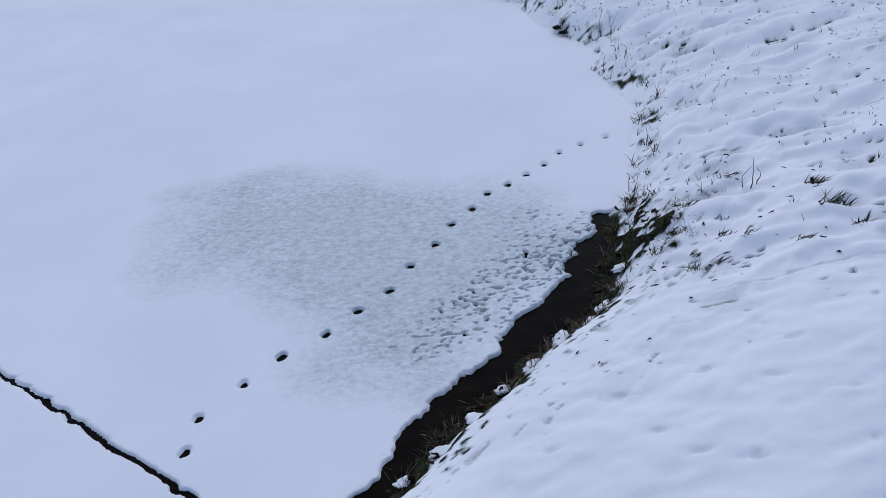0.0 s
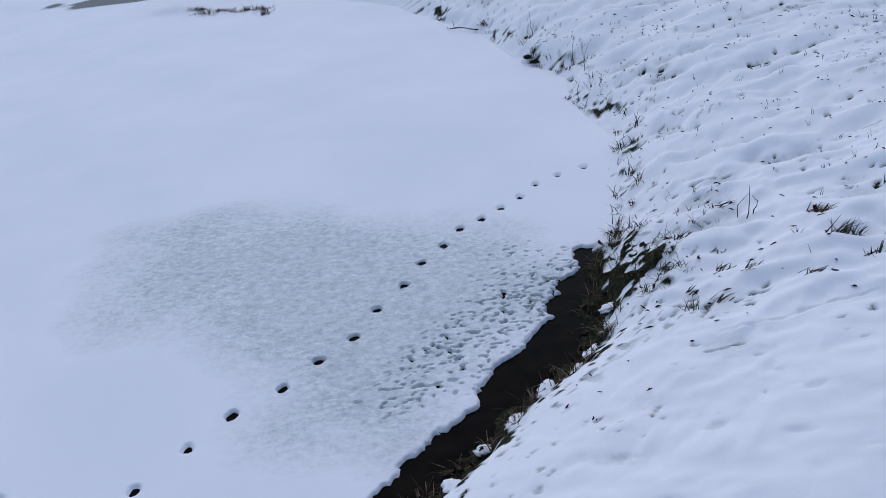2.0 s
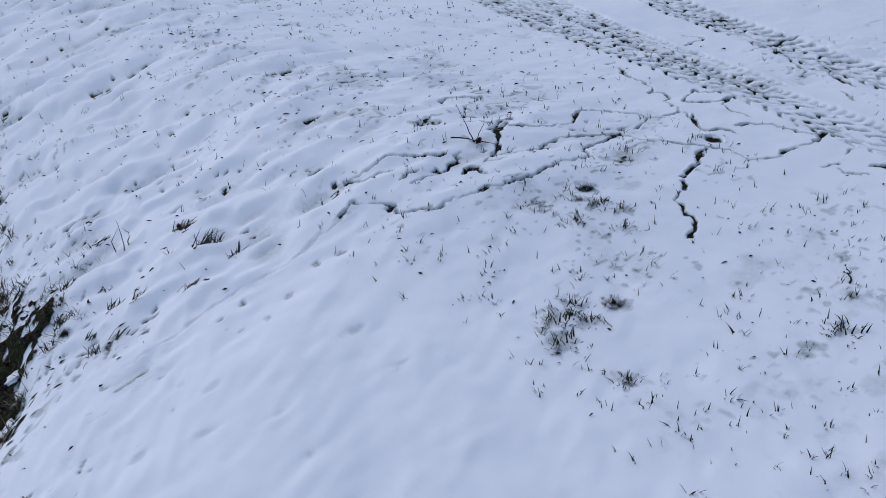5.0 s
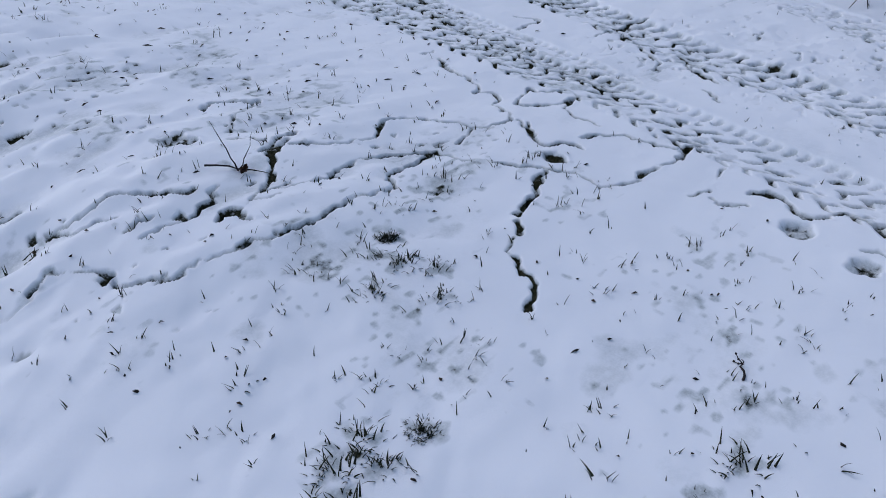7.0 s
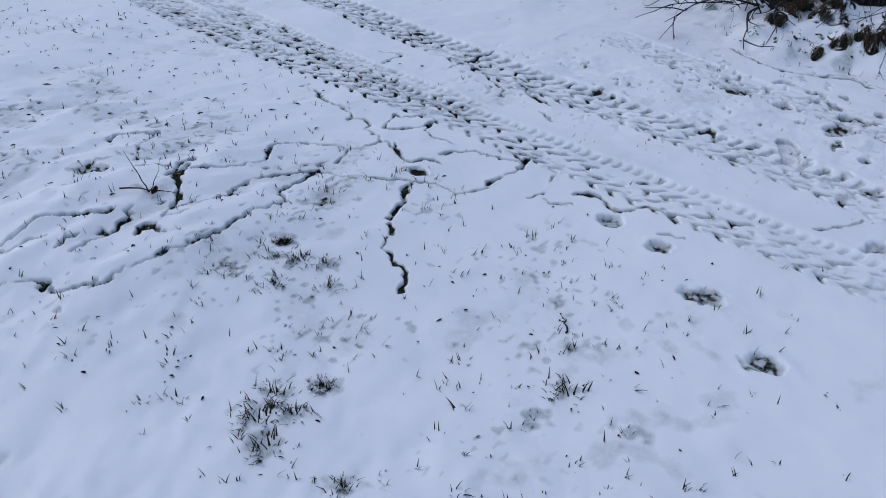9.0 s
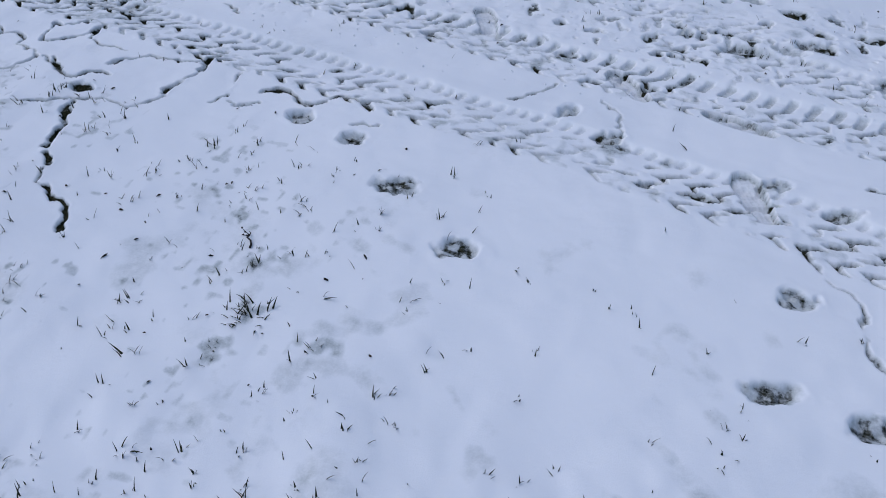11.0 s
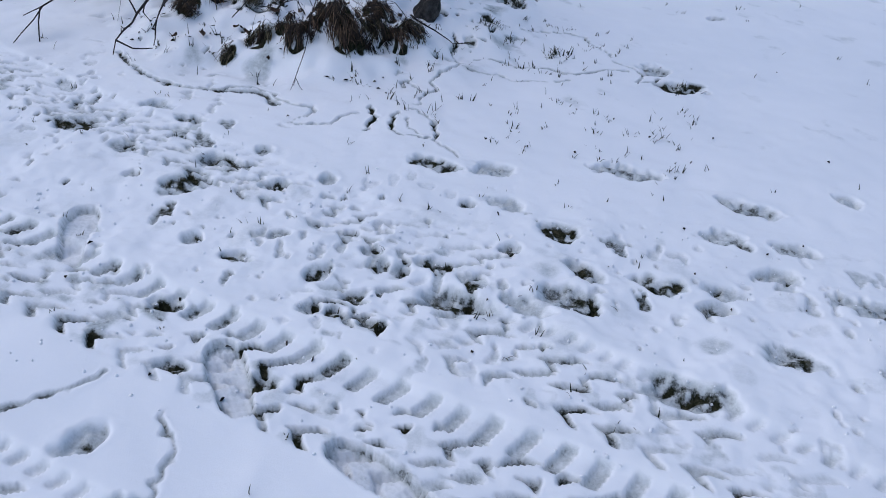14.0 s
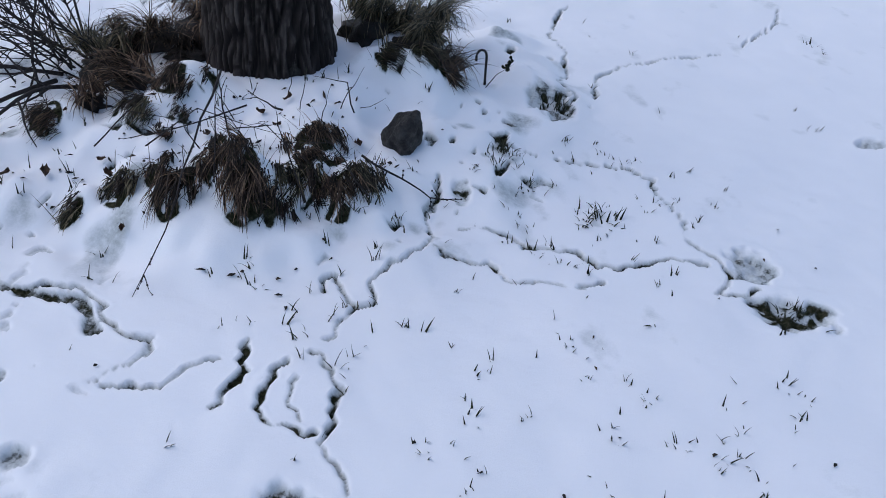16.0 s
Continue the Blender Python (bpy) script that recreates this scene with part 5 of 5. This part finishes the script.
for x, y, turn, long, pale in ((1.38, 4.12, 0.2, 0.10, 0), (1.66, 3.74, 0.4, 0.13, 1), (1.70, 3.70, 0.5, 0.10, 1), (1.67, 3.49, 0.8, 0.17, 0), (1.72, 3.47, 0.9, 0.13, 0), (1.76, 3.35, 0.3, 0.12, 0), (1.29, 3.72, 0.5, 0.08, 0), (1.50, 3.25, 0.35, 0.08, 0),
                               (1.2, 3.3, 0.6, 0.12, 0), (1.25, 3.52, 0.7, 0.08, 0), (1.12, 3.42, 0.7, 0.10, 0), (1.05, 3.62, 1.0, 0.10, 0), (1.15, 3.85, 0.8, 0.09, 0), (1.32, 3.42, 0.5, 0.10, 0), (2.26, 3.28, 0.3, 0.05, 0)):
    bm = bmesh.new()
    for _ in range(36 if pale else 20):
        blade(bm, (rng.gauss(0, 0.02), rng.gauss(0, 0.012), -0.004), turn + rng.gauss(0, 0.35), rng.uniform(1.2, 1.5), 0.85 * long * rng.uniform(0.4, 1.1), rng.uniform(0.0016, 0.0034), rng.uniform(0.0, 0.3), 4)
    clump = new("withered_clump")
    clump.location = (x, y, ground_at(x, y))
    part("foliage", bm, DRY_BLADE if pale else GREEN_BLADE, clump)
    tagged(clump, "withered tan grass leaves flattened on the snowy bank" if pale else "dark withered grass flattened on the snowy bank", "grass", "withered clumps on the bank")


def crumbs():
    """Bits of leaf and stalk strewn over the snow."""
    bm = bmesh.new()
    for count, x0, x1, y0, y1, reach in ((700, 0.8, 5.0, 3.1, 8.5, 1.1), (90, 0.4, 1.7, 2.6, 4.4, 0.8), (70, 2.0, 4.0, 0.8, 3.0, 0.6), (150, 6.4, 7.3, 0.7, 2.1, 0.8), (40, 4.6, 7.4, -1.0, 1.2, 0.6)):
        for _ in range(count):
            x, y = rng.uniform(x0, x1), rng.uniform(y0, y1)
            d = float(to_line(np.array(x), np.array(y), BANK)[0])
            if d < 0.03 or (y0 < 3 < y1 and d > 0.5 and x0 < 1) or math.hypot(x - TRUNK[0], y - TRUNK[1]) < 0.3:
                continue
            long, wide, turn, z = reach * rng.uniform(0.006, 0.022), rng.uniform(0.0015, 0.005), rng.gauss(-0.2, 0.9), ground_at(x, y)
            m = pose(x, y, z + 0.002, rng.uniform(-25, 25), rng.uniform(-25, 25), math.degrees(turn))
            ring = [bm.verts.new(m @ Vector((long * math.cos(a) * rng.uniform(0.3, 1.3), wide * math.sin(a) * rng.uniform(0.3, 1.6), rng.uniform(0, 0.004)))) for a in (0, 1.05, 2.1, 3.14, 4.2, 5.25)]
            top = bm.verts.new(m @ Vector((0, 0, rng.uniform(0.004, 0.010))))
            for k in range(6):
                bm.faces.new((ring[k], ring[(k + 1) % 6], top))
    return tagged(part("leaf_crumbs", bm, CRUMB, smoothed=False), "dark crumbs of leaf and stalk strewn over the snow", "debris", kind="stuff")


crumbs()

# ---- the stone, the iron hook and the leafy sprig by the tree ----
bm = bmesh.new()
bmesh.ops.create_icosphere(bm, subdivisions=5, radius=1.0)
for v in bm.verts:
    f = 1 + 0.30 * noise.noise(v.co * 1.1 + Vector((4, 2, 7))) + 0.16 * noise.noise(v.co * 2.6) + 0.05 * noise.noise(v.co * 11)
    v.co = Vector((v.co.x * 0.052 * f, v.co.y * 0.058 * f, v.co.z * 0.085 * f))
rock = part("rock", bm, STONE, smoothed=False)
rock.matrix_basis = pose(7.14, 0.80, ground_at(7.14, 0.80) + 0.025, 8, 18, -40)
tagged(rock, "dark grey angular stone set in the snowy mound", "rock")
bm = bmesh.new()
arc = [Vector((0, 0, -0.03)), Vector((0, 0, 0.05)), Vector((0, 0, 0.11))] + [Vector((-0.018 + 0.018 * math.cos(a), 0.012 * math.sin(a) * 0.2, 0.11 + 0.022 * math.sin(a))) for a in (0.5, 1.0, 1.57, 2.1, 2.7, 3.14)] + [Vector((-0.036, 0, 0.095))]
tube(bm, arc, [0.0045] * len(arc), 7)
hook = part("iron_hook", bm, RUSTY)
hook.matrix_basis = pose(7.69, 0.77, ground_at(7.69, 0.77), 0, 0, -53)
tagged(hook, "dark bent iron rod with a hooked top in the snow", "hook")


def leaf_bm(long, wide, curl):
    bm = bmesh.new()
    rows = []
    for i in range(6):
        u = i / 5
        w = wide * math.sin(math.pi * (0.08 + 0.88 * u)) ** 0.8 * (1 + 0.15 * (-1) ** i)
        rows.append([bm.verts.new(((u - 0.5) * long, w * v, curl * (v * v * 0.6 + (u - 0.5) ** 2 * 1.2) * long * 0.6 + 0.004 * math.sin(5 * u + 3 * v))) for v in (-1, -0.5, 0, 0.5, 1)])
    for a, b in zip(rows[:-1], rows[1:]):
        for k in range(4):
            bm.faces.new((a[k], a[k + 1], b[k + 1], b[k]))
    bmesh.ops.solidify(bm, geom=bm.faces[:], thickness=0.0012)
    return bm


sprig = new("leafy_sprig")
sprig.location = (7.70, 0.72, ground_at(7.70, 0.72))
part("stem", stem_bm(rng, [Vector((-0.03, 0.04, 0)), Vector((-0.01, 0.01, 0.05)), Vector((0.01, -0.02, 0.075)), Vector((0.02, -0.04, 0.09))], 0.002), TWIG, sprig)
for k in range(9):
    bm = leaf_bm(0.022, 0.007, 0.5)
    bm.transform(pose(0.012 + rng.gauss(0, 0.012), -0.025 + rng.gauss(0, 0.014), 0.08 + rng.gauss(0, 0.012), rng.uniform(-60, 60), rng.uniform(-60, 60), rng.random() * 360))
    part("leaf", bm, GREEN_BLADE, sprig)
tagged(sprig, "small dark leafy sprig beside the iron hook", "plant")

# ---- dead leaves on the bank and the mound ----
first_leaf = part("dead_leaf", leaf_bm(0.06, 0.018, 0.8), LEAF)
tagged(first_leaf, "curled brown dead leaf on the snow", "leaf", "dead leaves")
spots = [(0.69, 3.38), (1.66, 3.73), (2.26, 3.28), (2.95, 3.12), (0.78, 3.62), (0.62, 3.30), (0.55, 3.2), (0.48, 3.12), (0.35, 2.92), (0.25, 2.78), (0.16, 2.66), (0.08, 2.52), (0.9, 3.72), (0.95, 3.9), (0.88, 3.82), (1.0, 3.98),
         (0.93, 4.05), (0.66, 3.4), (0.72, 3.5), (0.42, 3.04), (1.08, 3.75), (7.0, 1.22), (6.95, 1.12), (6.62, 1.5), (6.56, 1.42), (7.05, 0.9), (6.85, 1.3), (6.75, 1.38), (7.1, 1.18), (6.5, 1.6), (6.45, 1.7), (6.42, 1.25), (6.7, 1.7)]
for n, (x, y) in enumerate(spots):
    m = pose(x, y, ground_at(x, y) + 0.010, rng.uniform(-35, 35), rng.uniform(-35, 35), rng.random() * 360)
    if n == 0:
        first_leaf.matrix_basis = m
    else:
        copied = copy_thing(first_leaf, m)
        copied.scale = [rng.uniform(0.35, 0.75)] * 3

# ---- matted dead grass along the muddy water edge ----
for n in range(26):
    s = n / 25
    k = s * 7.0
    a, b = BANK[3 + int(min(k, 6.999))], BANK[4 + int(min(k, 6.999))]
    x, y = a + (b - a) * (k - int(min(k, 6.999)))
    x, y = x + rng.uniform(-0.10, 0.05), y + rng.gauss(0, 0.03)
    mat = new("matted_grass")
    mat.location = (x, y, max(ground_at(x, y), ICE - 0.03))
    part("foliage", tuft_bm(rng, 34, 0.05, 0.09, 0.0017, 1.5, 0.8), DRY_BLADE if n % 2 else TUSSOCK_BLADE, mat)
    tagged(mat, "flattened dead grass on the muddy water edge", "grass", "matted grass along the water")
for n in range(22):
    x, y = 0.98 + rng.gauss(0, 0.14), 3.80 + rng.gauss(0, 0.24)
    mat = new("matted_grass")
    mat.location = (x, y, ground_at(x, y))
    part("foliage", tuft_bm(rng, 16, 0.035, 0.07, 0.0016, 1.3, 0.7), DRY_BLADE if n % 3 else TUSSOCK_BLADE, mat)
    tagged(mat, "dark withered grass poking from the snowy bank", "grass", "matted grass along the water")

# ---- withered tufts along the far shore ----
for n in range(34):
    s = 10.2 + 7.0 * (n / 33) ** 1.2
    a, b = BANK[int(s)], BANK[int(s) + 1]
    x, y = a + (b - a) * (s - int(s))
    x, y = x + rng.uniform(-0.03, 0.14), y + rng.gauss(0, 0.05)
    shore_tuft = new("shore_tuft")
    shore_tuft.location = (x, y, ground_at(x, y))
    part("foliage", tuft_bm(rng, rng.randrange(5, 22), 0.05, rng.uniform(0.05, 0.12), 0.0026, 1.2, 0.6), GREEN_BLADE if n % 3 else DRY_BLADE, shore_tuft)
    tagged(shore_tuft, "withered dark grass tuft at the edge of the ice", "grass", "tufts along the shore")
twig([(-1.70, 10.30, 0.02), (-1.60, 10.36, 0.03), (-1.52, 10.36, 0.02)], 0.006, "dark twig lying on the snowy pond ice", 2, 0.06)
for n in range(34):
    u = (n % 24) / 23
    x, y = (-2.45 - 1.9 * u + rng.gauss(0, 0.05), 12.02 + 1.1 * u + rng.gauss(0, 0.12)) if n < 24 else (-2.9 - 0.32 * (n - 24), 13.85 + 0.22 * (n - 24))
    clump = new("grass_clump")
    clump.location = (x, y, max(ICE, ground_at(x, y)))
    part("foliage", tuft_bm(rng, rng.randrange(25, 60), rng.uniform(0.08, 0.17), rng.uniform(0.05, 0.11), 0.005, 1.3, 0.6), GREEN_BLADE if n % 3 else DARK_BLADE, clump)
    tagged(clump, "withered dark grass clump on the far shore", "grass", "clumps on the far shore")

for n in range(9):
    s = 3 + 5.6 * n / 8
    a, b = BANK[int(s)], BANK[int(s) + 1]
    x, y = a + (b - a) * (s - int(s))
    x, y = x + rng.uniform(-0.07, 0.02), y + rng.gauss(0, 0.02)
    bm = bmesh.new()
    bmesh.ops.create_icosphere(bm, subdivisions=3, radius=1.0)
    long, wide = rng.uniform(0.025, 0.06), rng.uniform(0.015, 0.03)
    for v in bm.verts:
        f = 1 + 0.7 * noise.noise(v.co * 1.6 + Vector((n * 3, 1, 2))) + 0.3 * noise.noise(v.co * 4)
        v.co = Vector((v.co.x * long * f, v.co.y * wide * f, v.co.z * 0.009 * f))
    lump = part("snow_lump", bm, CAP_SNOW)
    lump.matrix_basis = pose(x, y, max(ground_at(x, y), ICE - 0.02) + 0.005, 0, 0, rng.uniform(20, 80))
    tagged(lump, "small lump of snow on the muddy water edge", "snow", "snow lumps along the water")
for n in range(40):
    s = 3 + 7.2 * rng.random()
    a, b = BANK[int(s)], BANK[int(s) + 1]
    x, y = a + (b - a) * (s - int(s))
    x, y = x + rng.uniform(-0.12, 0.03), y + rng.gauss(0, 0.03)
    copied = copy_thing(first_leaf, pose(x, y, max(ground_at(x, y), ICE - 0.022) + 0.006, rng.uniform(-25, 25), rng.uniform(-25, 25), rng.random() * 360))
    copied.scale = [rng.uniform(0.35, 0.8)] * 3
